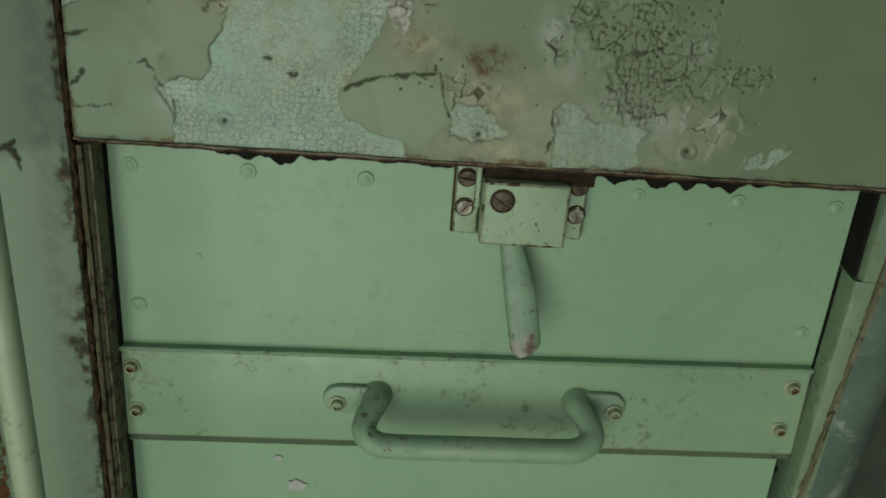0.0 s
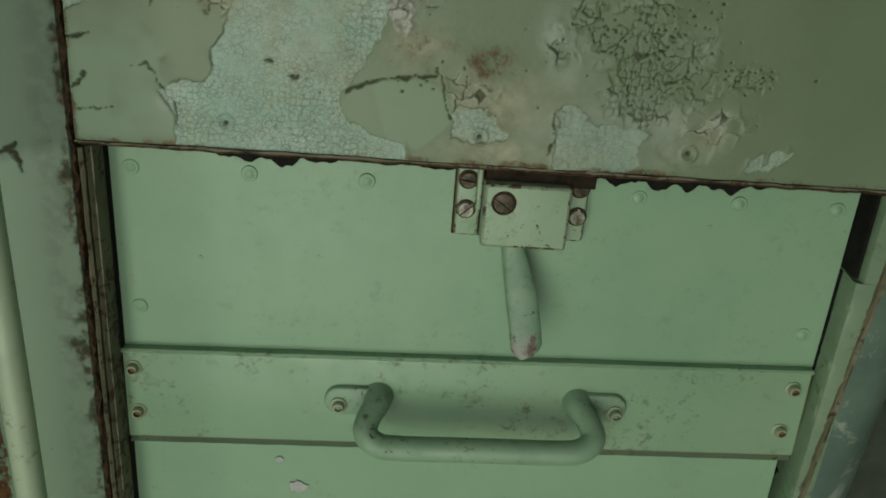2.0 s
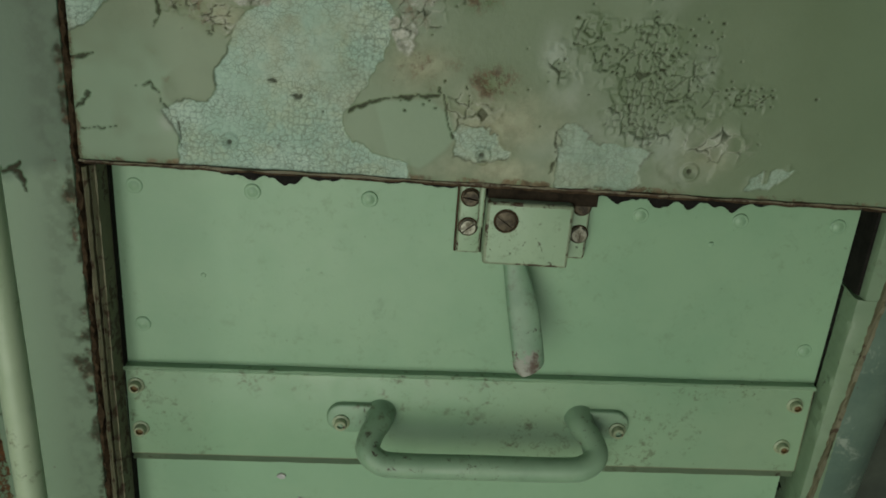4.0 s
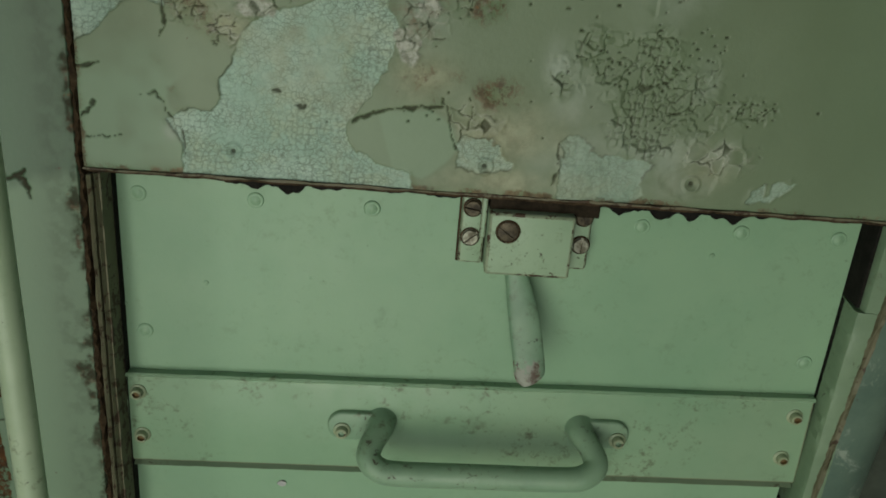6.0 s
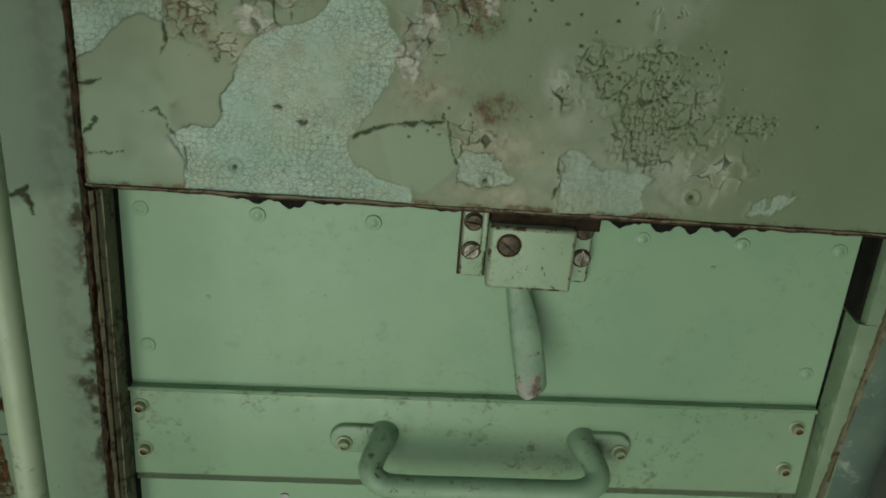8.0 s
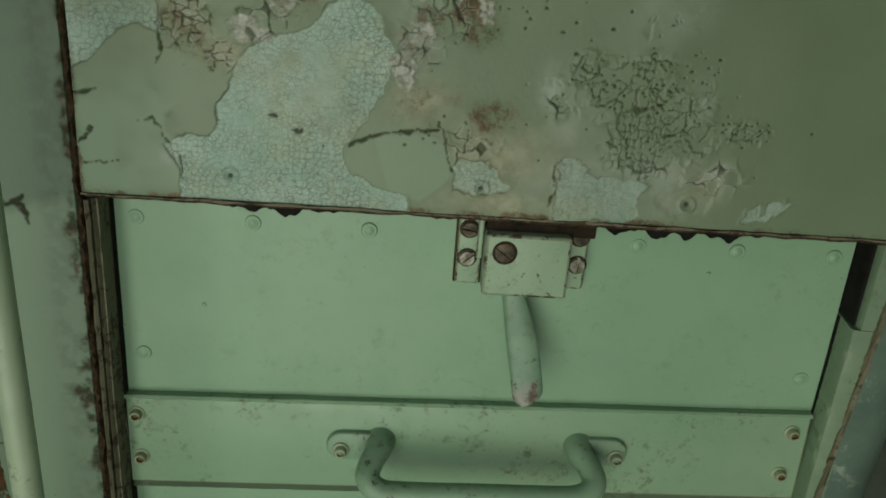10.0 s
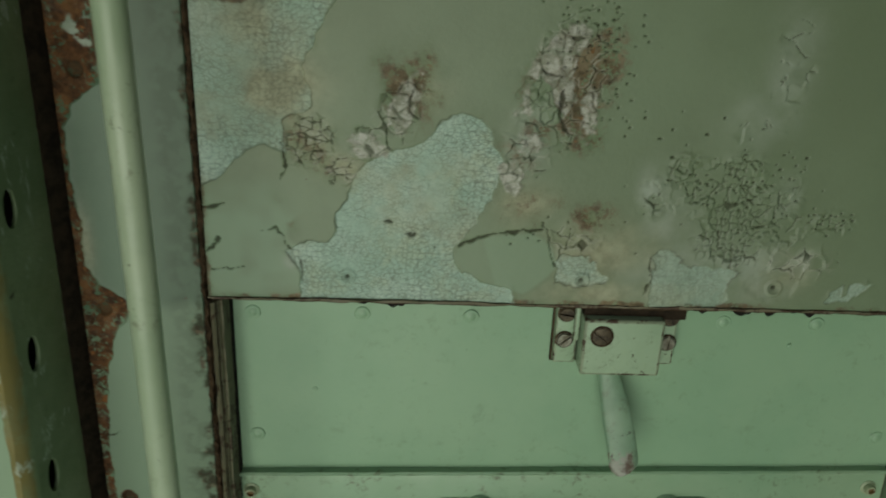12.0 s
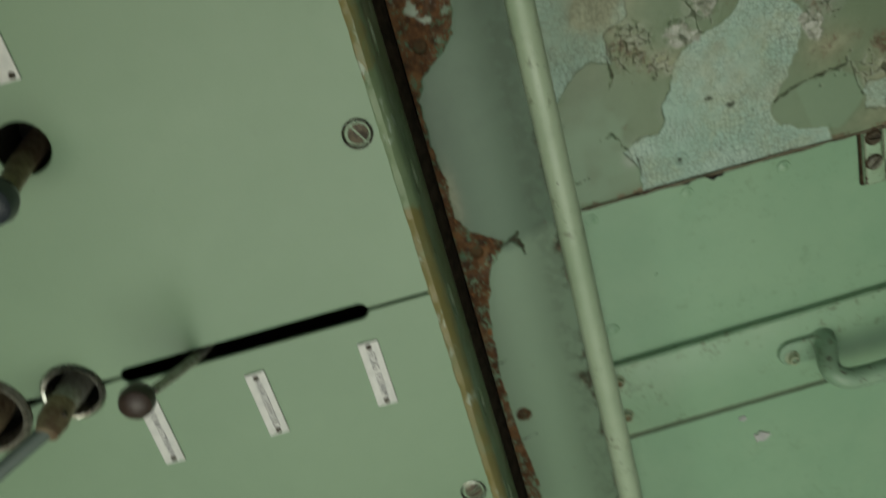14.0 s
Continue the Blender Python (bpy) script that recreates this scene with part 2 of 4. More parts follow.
# for the rubber scraps, and for painting the shade in the door gaps
rubber_and_gap_black = plain("perished_rubber_and_gap_shade", (0.006, 0.006, 0.005), (0.015, 0.014, 0.012), 0.8, 90, 0.001, 0.12)
# near-black colour stands in for the shade inside slots, holes and recesses
dark_void = plain("inner_steel_shade", (0.012, 0.012, 0.010), (0.022, 0.020, 0.016), 0.9, sheen=0.1)
knob_brown = plain("dark_brown_bakelite", (0.028, 0.018, 0.013), (0.044, 0.028, 0.020), 0.45, 60)
knob_blue = plain("blue_black_bakelite", (0.014, 0.020, 0.026), (0.026, 0.034, 0.038), 0.3, 60)
rod_teal = paint("teal_rod_enamel", (0.085, 0.120, 0.105), (0.115, 0.150, 0.130), 0.4, 0.03)
stem_grey = metal("worn_grey_stem", (0.40, 0.40, 0.34), (0.26, 0.25, 0.20), 0.45, 0.5)
plate_white = plain("engraved_white_plastic", (0.52, 0.53, 0.50), (0.66, 0.66, 0.62), 0.42, 90)
ink = plain("engraved_black_filling", (0.055, 0.057, 0.060), (0.090, 0.090, 0.095), 0.6, 120)
clip_pale = plain("chipped_pale_enamel", (0.36, 0.42, 0.34), (0.50, 0.54, 0.45), 0.5, 90, 0.001)
dot_lilac = plain("chipped_lilac_primer", (0.32, 0.33, 0.33), (0.44, 0.45, 0.43), 0.6, 130, 0.001)
concrete = plain("concrete", (0.24, 0.235, 0.22), (0.33, 0.32, 0.30), 0.85, 5, 0.002)
plaster = plain("shed_plaster", (0.50, 0.51, 0.47), (0.58, 0.58, 0.54), 0.9, 4, 0.001)
# body green darkened: the shade behind the panels is in this colour
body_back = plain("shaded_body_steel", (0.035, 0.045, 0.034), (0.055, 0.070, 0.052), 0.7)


def dark_side():
    n = Nodes("blue_grey_worn_enamel", 0.35)
    tone = n.mix(n.ramp(n.noise(14, 6, 0.65), 0.3, 0.7), (0.088, 0.142, 0.112), (0.140, 0.208, 0.160))
    tone = n.mix(n.ramp(n.noise(30, 7, 0.75, 0.5), 0.56, 0.66), tone, (0.270, 0.330, 0.270))
    tone = n.mix(n.ramp(n.noise(120, 6, 0.7), 0.66, 0.70), tone, (0.09, 0.07, 0.055))
    return n.done(tone, n.bump(n.noise(45, 6, 0.7), 0.0012, 0.6))


side_dark = dark_side()

# ---------------------------------------------------------------- mesh helpers
WORLD_AT = {}


def root(name, at, label, category, group="", kind=""):
    ob = new(name)
    ob.location, ob.empty_display_size = at, 0.03
    WORLD_AT[ob] = Matrix.Translation(at)
    return tagged(ob, label, category, group, kind)


def place(ob, parent, at=(0, 0, 0), turn=None, label=""):
    """Parents ob so that it stands at the world place given."""
    world_m = Matrix.Translation(at) @ (turn or Matrix())
    WORLD_AT[ob] = world_m
    if parent is not None:
        ob.parent = parent
        ob.matrix_basis = WORLD_AT[parent].inverted() @ world_m
    else:
        ob.matrix_basis = world_m
    return tagged(ob, label)


def to_mesh(name, bm, mat, smooth=35):
    me = bpy.data.meshes.new(name)
    bmesh.ops.recalc_face_normals(bm, faces=bm.faces)
    bm.to_mesh(me)
    bm.free()
    me.materials.append(mat)
    if smooth:
        me.polygons.foreach_set("use_smooth", [True] * len(me.polygons))
        me.set_sharp_from_angle(angle=radians(smooth))
    return me


def part(name, bm, mat, parent, label="", at=(0, 0, 0), turn=None):
    return place(new(name, to_mesh(name, bm, mat)), parent, at, turn, label)


def worn(ob, mat):
    """Gives the rounded edges of a box-like part their own chipped enamel."""
    ob.data.materials.append(mat)
    for p in ob.data.polygons:
        if max(abs(c) for c in p.normal) < 0.995:
            p.material_index = 1
    return ob


def shared(name, me, parent, at, turn=None, label=""):
    return place(new(name, me), parent, at, turn, label)


def block(x0, x1, y0, y1, z0, z1, bevel=0.0, seg=2, bm=None):
    made = bmesh.new()
    m = Matrix.LocRotScale(((x0 + x1) / 2, (y0 + y1) / 2, (z0 + z1) / 2), None, (x1 - x0, y1 - y0, z1 - z0))
    bmesh.ops.create_cube(made, size=1, matrix=m)
    if bevel:
        bmesh.ops.bevel(made, geom=made.edges[:], offset=bevel, segments=seg, affect="EDGES", profile=0.5)
    if bm is None:
        return made
    me = bpy.data.meshes.new("tmp")
    made.to_mesh(me)
    made.free()
    bm.from_mesh(me)
    bpy.data.meshes.remove(me)
    return bm


def lathe(profile, seg=24, bm=None, at=(0, 0, 0), turn=None):
    """Turns (radius, out) pairs about the axis that points out of the wall, -y."""
    bm = bm or bmesh.new()
    m = Matrix.Translation(at) @ (turn or Matrix())
    rings = []
    for r, out in profile:
        if r < 1e-6:
            rings.append([bm.verts.new(m @ Vector((0, -out, 0)))])
        else:
            rings.append([bm.verts.new(m @ Vector((r * math.cos(a), -out, r * math.sin(a)))) for a in (2 * math.pi * i / seg for i in range(seg))])
    for a, b in zip(rings, rings[1:]):
        for i in range(seg):
            j = (i + 1) % seg
            if len(a) == 1 and len(b) > 1:
                bm.faces.new((a[0], b[i], b[j]))
            elif len(b) == 1 and len(a) > 1:
                bm.faces.new((a[i], b[0], a[j]))
            elif len(a) > 1:
                bm.faces.new((a[i], b[i], b[j], a[j]))
    return bm


def sweep(path, radius, seg=20, bm=None, flat=1.0, cap=True):
    """A tube along a path; radius a number or one for each point."""
    bm = bm or bmesh.new()
    pts = [Vector(p) for p in path]
    rings, side = [], None
    for i, p in enumerate(pts):
        way = (pts[min(i + 1, len(pts) - 1)] - pts[max(i - 1, 0)]).normalized()
        if side is None:
            side = way.cross(Vector((0.13, 0.2, 0.97))).normalized() if abs(way.z) < 0.9 else way.cross(Vector((0, 1, 0))).normalized()
        side = (side - way * side.dot(way)).normalized()
        up = way.cross(side)
        r = radius[i] if isinstance(radius, (list, tuple)) else radius
        rings.append([bm.verts.new(p + side * r * math.cos(a) + up * r * flat * math.sin(a)) for a in (2 * math.pi * k / seg for k in range(seg))])
    for a, b in zip(rings, rings[1:]):
        for i in range(seg):
            bm.faces.new((a[i], a[(i + 1) % seg], b[(i + 1) % seg], b[i]))
    if cap:
        bm.faces.new(rings[0][::-1])
        bm.faces.new(rings[-1])
    return bm


def curve_points(keys, steps=8):
    """A smooth line through the keys."""
    k = [Vector(p) for p in keys]
    k = [k[0] * 2 - k[1], *k, k[-1] * 2 - k[-2]]
    out = []
    for i in range(1, len(k) - 2):
        for s in range(steps):
            t = s / steps
            a, b, c, d = k[i - 1:i + 3]
            out.append(0.5 * ((2 * b) + (c - a) * t + (2 * a - 5 * b + 4 * c - d) * t * t + (3 * b - a - 3 * c + d) * t ** 3))
    return out + [k[-2]]


def profile_run(section, z0, z1, steps=60, wobble=0.0, lean=0.0, seed=0.0):
    """Runs a closed (x, y) section up from z0 to z1, slightly uneven."""
    bm = bmesh.new()
    rows = []
    for i in range(steps + 1):
        z = z0 + (z1 - z0) * i / steps
        row = []
        for j, (x, y) in enumerate(section):
            k = wobble * noise.noise((z * 55, j * 3.1 + seed, 0.0)) + wobble * 0.6 * noise.noise((z * 190, j * 3.1 + seed, 4.0))
            row.append(bm.verts.new((x + k + lean * (z - 1.2), y + k * 0.7, z)))
        rows.append(row)
    n = len(section)
    for a, b in zip(rows, rows[1:]):
        for i in range(n):
            bm.faces.new((a[i], a[(i + 1) % n], b[(i + 1) % n], b[i]))
    bm.faces.new(rows[0][::-1])
    bm.faces.new(rows[-1])
    return bm


def pierced(name, outline, holes, y, thick, mat, parent, label="", bevel=0.0012):
    """A flat plate in the wall's plane with real openings; loops are lists of (x, z)."""
    cu = bpy.data.curves.new(name, "CURVE")
    cu.dimensions, cu.fill_mode = "2D", "BOTH"
    cu.extrude, cu.bevel_depth, cu.bevel_resolution = thick / 2 - bevel, bevel, 2
    for loop in (outline, *holes):
        sp = cu.splines.new("POLY")
        sp.points.add(len(loop) - 1)
        sp.points.foreach_set("co", [c for x, z in loop for c in (x, z, 0.0, 1.0)])
        sp.use_cyclic_u = True
    tmp = new(name + "_tmp", cu)
    me = bpy.data.meshes.new_from_object(tmp)
    bpy.data.objects.remove(tmp)
    me.transform(Matrix.Translation((0, y + thick / 2, 0)) @ Matrix.Rotation(radians(90), 4, "X"))
    me.materials.clear()
    me.materials.append(mat)
    me.polygons.foreach_set("use_smooth", [True] * len(me.polygons))
    me.set_sharp_from_angle(angle=radians(30))
    me.name = name
    return place(new(name, me), parent, label=label)


def circle(x, z, r, seg=40):
    return [(x + r * math.cos(2 * math.pi * i / seg), z + r * math.sin(2 * math.pi * i / seg)) for i in range(seg)]


def stadium(x0, x1, z, r, seg=10):
    a = [(x1 - r + r * math.cos(t), z + r * math.sin(t)) for t in (-math.pi / 2 + math.pi * i / seg for i in range(seg + 1))]
    b = [(x0 + r + r * math.cos(t), z + r * math.sin(t)) for t in (math.pi / 2 + math.pi * i / seg for i in range(seg + 1))]
    return a + b


# fields over a sheet, for relief and wear
TABLE = np.random.RandomState(7).rand(256, 256)


def value_noise(x, z, seed=0):
    x, z = x + seed * 17.31, z + seed * 9.77
    i, j = np.floor(x).astype(int), np.floor(z).astype(int)
    u, v = x - i, z - j
    u, v = u * u * (3 - 2 * u), v * v * (3 - 2 * v)
    g = lambda a, b: TABLE[a % 256, b % 256]
    return (g(i, j) * (1 - u) + g(i + 1, j) * u) * (1 - v) + (g(i, j + 1) * (1 - u) + g(i + 1, j + 1) * u) * v


def fbm(x, z, scale, octaves=4, seed=0):
    """About -1 to 1."""
    total, amp, norm = 0.0, 1.0, 0.0
    for o in range(octaves):
        total = total + amp * (value_noise(x * scale * 2 ** o, z * scale * 2 ** o, seed + o) * 2 - 1)
        norm += amp
        amp *= 0.55
    return total / norm * 1.5


def soft(d, a, b):
    t = np.clip((d - a) / (b - a), 0, 1)
    return t * t * (3 - 2 * t)


def outside(x, z, loop):
    """Distance to a closed outline, negative within it."""
    best, inside = np.full_like(x, 9.0), np.zeros_like(x, dtype=bool)
    for (ax, az), (bx, bz) in zip(loop, loop[1:] + loop[:1]):
        ex, ez = bx - ax, bz - az
        t = np.clip(((x - ax) * ex + (z - az) * ez) / (ex * ex + ez * ez + 1e-12), 0, 1)
        best = np.minimum(best, np.hypot(x - ax - t * ex, z - az - t * ez))
        if az != bz:
            inside ^= ((az > z) != (bz > z)) & (x < (bx - ax) * (z - az) / (bz - az) + ax)
    return np.where(inside, -best, best)


def chips(x, z, size, seed=0, jitter=0.75):
    """Cells of cracked paint, square-ish: distance between the two nearest, the cell's random number, and the tilt of a loose plate."""
    gx, gz = np.floor(x / size).astype(int), np.floor(z / size).astype(int)
    f1, f2, rid, lift = np.full_like(x, 9.0), np.full_like(x, 9.0), np.zeros_like(x), np.zeros_like(x)
    for di in (-1, 0, 1):
        for dj in (-1, 0, 1):
            i, j = gx + di, gz + dj
            h1, h2, h3 = TABLE[(i + seed) % 256, j % 256], TABLE[j % 256, (i + 91 + seed) % 256], TABLE[(i * 3 + j) % 256, (j * 5 + seed) % 256]
            px, pz = (i + 0.5 + (h1 - 0.5) * jitter) * size, (j + 0.5 + (h2 - 0.5) * jitter) * size
            d = np.maximum(np.abs(x - px), np.abs(z - pz)) * 0.92 + np.hypot(x - px, z - pz) * 0.08
            near = d < f1
            f2 = np.where(near, f1, np.minimum(f2, d))
            rid = np.where(near, h3, rid)
            a = (h1 * 7.3 + h2 * 3.1) * 2 * math.pi
            lift = np.where(near, ((x - px) * np.cos(a) + (z - pz) * np.sin(a)) / size, lift)
            f1 = np.where(near, d, f1)
    return f2 - f1, rid, lift


def blob(x, z, cx, cz, rx, rz, turn=0.0):
    c, s = math.cos(radians(turn)), math.sin(radians(turn))
    u, v = (x - cx) * c + (z - cz) * s, -(x - cx) * s + (z - cz) * c
    return np.exp(-((u / rx) ** 2 + (v / rz) ** 2))


def crack(x, z, points, width, seed=0):
    """A jagged open crack through the points: 1 on it, 0 off it."""
    d = np.full_like(x, 9.0)
    wx, wz = x + 0.0016 * fbm(x, z, 170, 3, seed), z + 0.0016 * fbm(x, z, 170, 3, seed + 5)
    for (ax, az), (bx, bz) in zip(points, points[1:]):
        ex, ez = bx - ax, bz - az
        t = np.clip(((wx - ax) * ex + (wz - az) * ez) / (ex * ex + ez * ez), 0, 1)
        d = np.minimum(d, np.hypot(wx - ax - t * ex, wz - az - t * ez))
    w = width * np.clip(0.62 + 0.75 * fbm(x, z, 130, 3, seed + 70), 0.15, 1.3)
    return 1 - soft(d, w * 0.3, w * 0.85)


def relief(name, xs, zs, y, height, fields, mat, parent, label="", thick=0.003, depth=None):
    """A sheet facing -y with a height over each point and named wear fields, closed behind by a rim."""
    nx, nz = len(xs), len(zs)
    X, Z = np.meshgrid(xs, zs)
    back = depth if depth is not None else 0.0
    co = np.stack([X, y + back - height, Z], -1).reshape(-1, 3)
    idx = np.arange(nx * nz).reshape(nz, nx)
    quads = np.stack([idx[:-1, :-1], idx[:-1, 1:], idx[1:, 1:], idx[1:, :-1]], -1).reshape(-1, 4)
    rim = np.concatenate([idx[0, :-1], idx[:-1, -1], idx[-1, :0:-1], idx[:0:-1, 0]])
    co_rim = co[rim] + (0, thick, 0)
    k = len(rim)
    r2 = np.arange(k) + nx * nz
    skirt = np.stack([rim, r2, np.roll(r2, -1), np.roll(rim, -1)], -1)
    me = bpy.data.meshes.new(name)
    allco, faces = np.concatenate([co, co_rim]), np.concatenate([quads, skirt])
    me.vertices.add(len(allco))
    me.vertices.foreach_set("co", allco.astype(np.float32).ravel())
    me.loops.add(len(faces) * 4)
    me.loops.foreach_set("vertex_index", faces.astype(np.int32).ravel())
    me.polygons.add(len(faces))
    me.polygons.foreach_set("loop_start", np.arange(0, len(faces) * 4, 4, dtype=np.int32))
    me.polygons.foreach_set("use_smooth", np.ones(len(faces), dtype=bool))
    me.update(calc_edges=True)
    for key, f in fields.items():
        a = me.attributes.new(key, "FLOAT", "POINT")
        f = np.clip(f, 0, 1).ravel()
        a.data.foreach_set("value", np.concatenate([f, f[rim]]).astype(np.float32))
    me.materials.append(mat)
    me.validate()
    return place(new(name, me), parent, label=label)


# ---------------------------------------------------------------- the shed that closes the place
def setting(name, bm, mat, label, category):
    return tagged(part(name, bm, mat, None), label, category, kind="structure")


setting("floor", block(-4.5, 3.5, -1.8, 1.6, -0.1, 0.0), concrete, "worn grey concrete floor of the shed", "floor")
setting("ceiling", block(-4.5, 3.5, -1.8, 1.6, 2.9, 3.0), plaster, "plain pale ceiling of the shed", "ceiling")
setting("wall_west", block(-4.6, -4.5, -1.8, 1.6, 0, 2.9), plaster, "plain pale plastered wall", "wall")
setting("wall_east", block(3.5, 3.6, -1.8, 1.6, 0, 2.9), plaster, "plain pale plastered wall", "wall")
setting("wall_north", block(-4.5, 3.5, 1.6, 1.7, 0, 2.9), plaster, "plain pale plastered wall behind the vehicle", "wall")
wall_south = setting("wall_south", block(0.4, 3.5, -1.8, -1.6, 0, 2.9), plaster, "plain pale plastered wall beside the doorway", "wall")
part("wall_panel", block(-4.5, -1.9, -1.8, -1.6, 0, 2.9), plaster, wall_south)
part("lintel", block(-1.9, 0.4, -1.8, -1.6, 2.7, 2.9), plaster, wall_south)

# ---------------------------------------------------------------- vehicle side: fixed bodywork
body = root("vehicle_body", (0, 0.9, 0), "pale green steel side of an old fire vehicle", "vehicle body", kind="structure")
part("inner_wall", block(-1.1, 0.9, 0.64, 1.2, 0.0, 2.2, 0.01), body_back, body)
# unseen slab, added to keep light off the upper part of the panels
part("unseen_shade_overhang", block(-1.1, 0.9, -0.34, 0.66, 1.72, 1.80, 0.008), body_back, body)
part("sill_panel", block(-1.1, 0.9, 0.558, 0.64, 0.0, 0.70, 0.008), side_paint, body)

# upper panel with peeling enamel
xs, zs = np.arange(-0.1985, 0.5205, 0.0008), np.arange(1.3105, 1.592, 0.0008)
X, Z = np.meshgrid(xs, zs)
WX, WZ = X + 0.0020 * fbm(X, Z, 85, 4, 1), Z + 0.0020 * fbm(X, Z, 85, 4, 2)
big_patch = [(-0.131, 1.300), (-0.130, 1.328), (-0.133, 1.337), (-0.142, 1.349), (-0.124, 1.356), (-0.110, 1.357), (-0.103, 1.363), (-0.105, 1.376),
             (-0.096, 1.393), (-0.088, 1.410), (-0.072, 1.424), (-0.049, 1.427), (-0.029, 1.449), (-0.016, 1.455), (-0.005, 1.450), (0.003, 1.443),
             (0.013, 1.422), (0.009, 1.398), (-0.001, 1.379), (-0.018, 1.352), (-0.017, 1.343), (0.001, 1.329), (0.026, 1.321), (0.030, 1.300)]
left_patch = [(-0.21, 1.390), (-0.187, 1.403), (-0.176, 1.416), (-0.164, 1.426), (-0.152, 1.429), (-0.140, 1.425), (-0.140, 1.447), (-0.122, 1.455),
              (-0.121, 1.467), (-0.127, 1.482), (-0.121, 1.494), (-0.116, 1.505), (-0.104, 1.527), (-0.095, 1.60), (-0.22, 1.60)]
tongue = [(-0.018, 1.347), (-0.015, 1.355), (-0.003, 1.361), (0.009, 1.365), (0.038, 1.368), (0.048, 1.362), (0.054, 1.356), (0.059, 1.342),
          (0.053, 1.333), (0.041, 1.322), (0.035, 1.318), (0.026, 1.321), (0.003, 1.328), (-0.010, 1.335)]
low_patch = [(0.056, 1.326), (0.058, 1.345), (0.064, 1.350), (0.077, 1.351), (0.084, 1.345), (0.087, 1.339), (0.098, 1.333), (0.088, 1.326)]
right_patch = [(0.131, 1.310), (0.128, 1.351), (0.137, 1.357), (0.146, 1.352), (0.156, 1.343), (0.170, 1.346), (0.191, 1.347), (0.199, 1.339), (0.194, 1.330), (0.193, 1.310)]
seat_patch = [(0.199, 1.325), (0.206, 1.339), (0.222, 1.346), (0.236, 1.366), (0.246, 1.360), (0.250, 1.340), (0.240, 1.321), (0.222, 1.315)]
end_patch = [(0.266, 1.317), (0.269, 1.325), (0.277, 1.332), (0.278, 1.321), (0.284, 1.336), (0.298, 1.337), (0.296, 1.327), (0.285, 1.319)]
rough_edge = 0.0045 * fbm(X, Z, 75, 5, 63) + 0.001
d_main = np.minimum.reduce([outside(WX, WZ, p) for p in (big_patch, left_patch)]) + 0.0010 * fbm(X, Z, 160, 3, 64)
d_small = np.minimum.reduce([outside(WX, WZ, p) for p in (low_patch, right_patch, end_patch)]) + rough_edge
d_seat = outside(WX, WZ, seat_patch) + rough_edge
d = np.maximum(np.minimum(d_main, d_small), -outside(WX, WZ, tongue)) + 0.0005 * fbm(X, Z, 400, 2, 8)
bare = 1 - soft(d, -0.0005, 0.0006)
bare *= 1 - 0.22 * soft(X, 0.04, 0.06) - 0.22 * soft(X, 0.11, 0.13)
seat = 1 - soft(d_seat, -0.004, 0.0025)
c_edge, rid_c, lift_c = chips(X + 0.0012 * fbm(X, Z, 120, 3, 91), Z * 1.15 + 0.0012 * fbm(X, Z, 120, 3, 92), 0.0047, 55, 0.9)
crackle = (1 - soft(c_edge, 0.0000, 0.0010)) * bare * soft(fbm(X, Z, 22, 3, 93), -0.7, 0.2)
# thin shadow line along the peeled edges, painted in through the gap field
rim_shade = np.exp(-((d - 0.0004) / 0.0008) ** 2) * soft(fbm(X, Z, 50, 4, 65), -0.25, 0.35)
high = 0.0008 * (1 - bare) * (1 - 0.8 * seat)
curl = soft(fbm(X, Z, 45, 3, 11), -0.1, 0.5)
high += bare * 0.00055 * lift_c * (rid_c > 0.3) - 0.0004 * crackle
high += (1 - bare) * 0.0010 * curl * np.exp(-np.clip(d, 0, 1) / 0.0022)
# alligatored field of loosened square chips
field = np.maximum.reduce([blob(X, Z, 0.168, 1.412, 0.036, 0.021, 0), blob(X, Z, 0.196, 1.388, 0.040, 0.025, -15), 0.85 * blob(X, Z, 0.126, 1.395, 0.017, 0.018), 0.8 * blob(X, Z, 0.188, 1.362, 0.030, 0.017), 0.75 * blob(X, Z, 0.222, 1.396, 0.016, 0.020), 0.55 * blob(X, Z, 0.252, 1.383, 0.022, 0.011)])
column = np.maximum(blob(X, Z, 0.208, 1.492, 0.016, 0.040, 0), 0.8 * blob(X, Z, 0.190, 1.455, 0.022, 0.018))
field = np.clip(field * (1.15 + 0.7 * fbm(X, Z, 40, 3, 21)), 0, 1)
f_edge, rid, lift = chips(X + 0.0006 * fbm(X, Z, 150, 3, 3), Z + 0.0006 * fbm(X, Z, 150, 3, 4), 0.0052, 40, 0.8)
g_edge, rid_g, lift_g = chips(X + 0.003 * fbm(X, Z, 60, 3, 53), Z + 0.003 * fbm(X, Z, 60, 3, 54), 0.015, 77, 0.95)
lost = soft(field - 0.42 - 0.45 * (0.5 * rid + 0.5 * rid_g), -0.02, 0.02) * (1 - bare)
split = (1 - soft(f_edge, 0.0001, 0.0009)) * soft(field * (0.72 + 0.8 * fbm(X, Z, 60, 3, 56) + 0.7 * fbm(X, Z, 170, 3, 57)), 0.44, 0.60) * (1 - bare)
coarse = (1 - soft(g_edge, 0.0001, 0.0010)) * soft(np.maximum(field, 0.75 * column) * (0.8 + 0.9 * fbm(X, Z, 90, 3, 58)), 0.40, 0.55) * (1 - bare) * (rid_g > 0.3)
loose = soft(field, 0.15, 0.5) * (1 - bare)
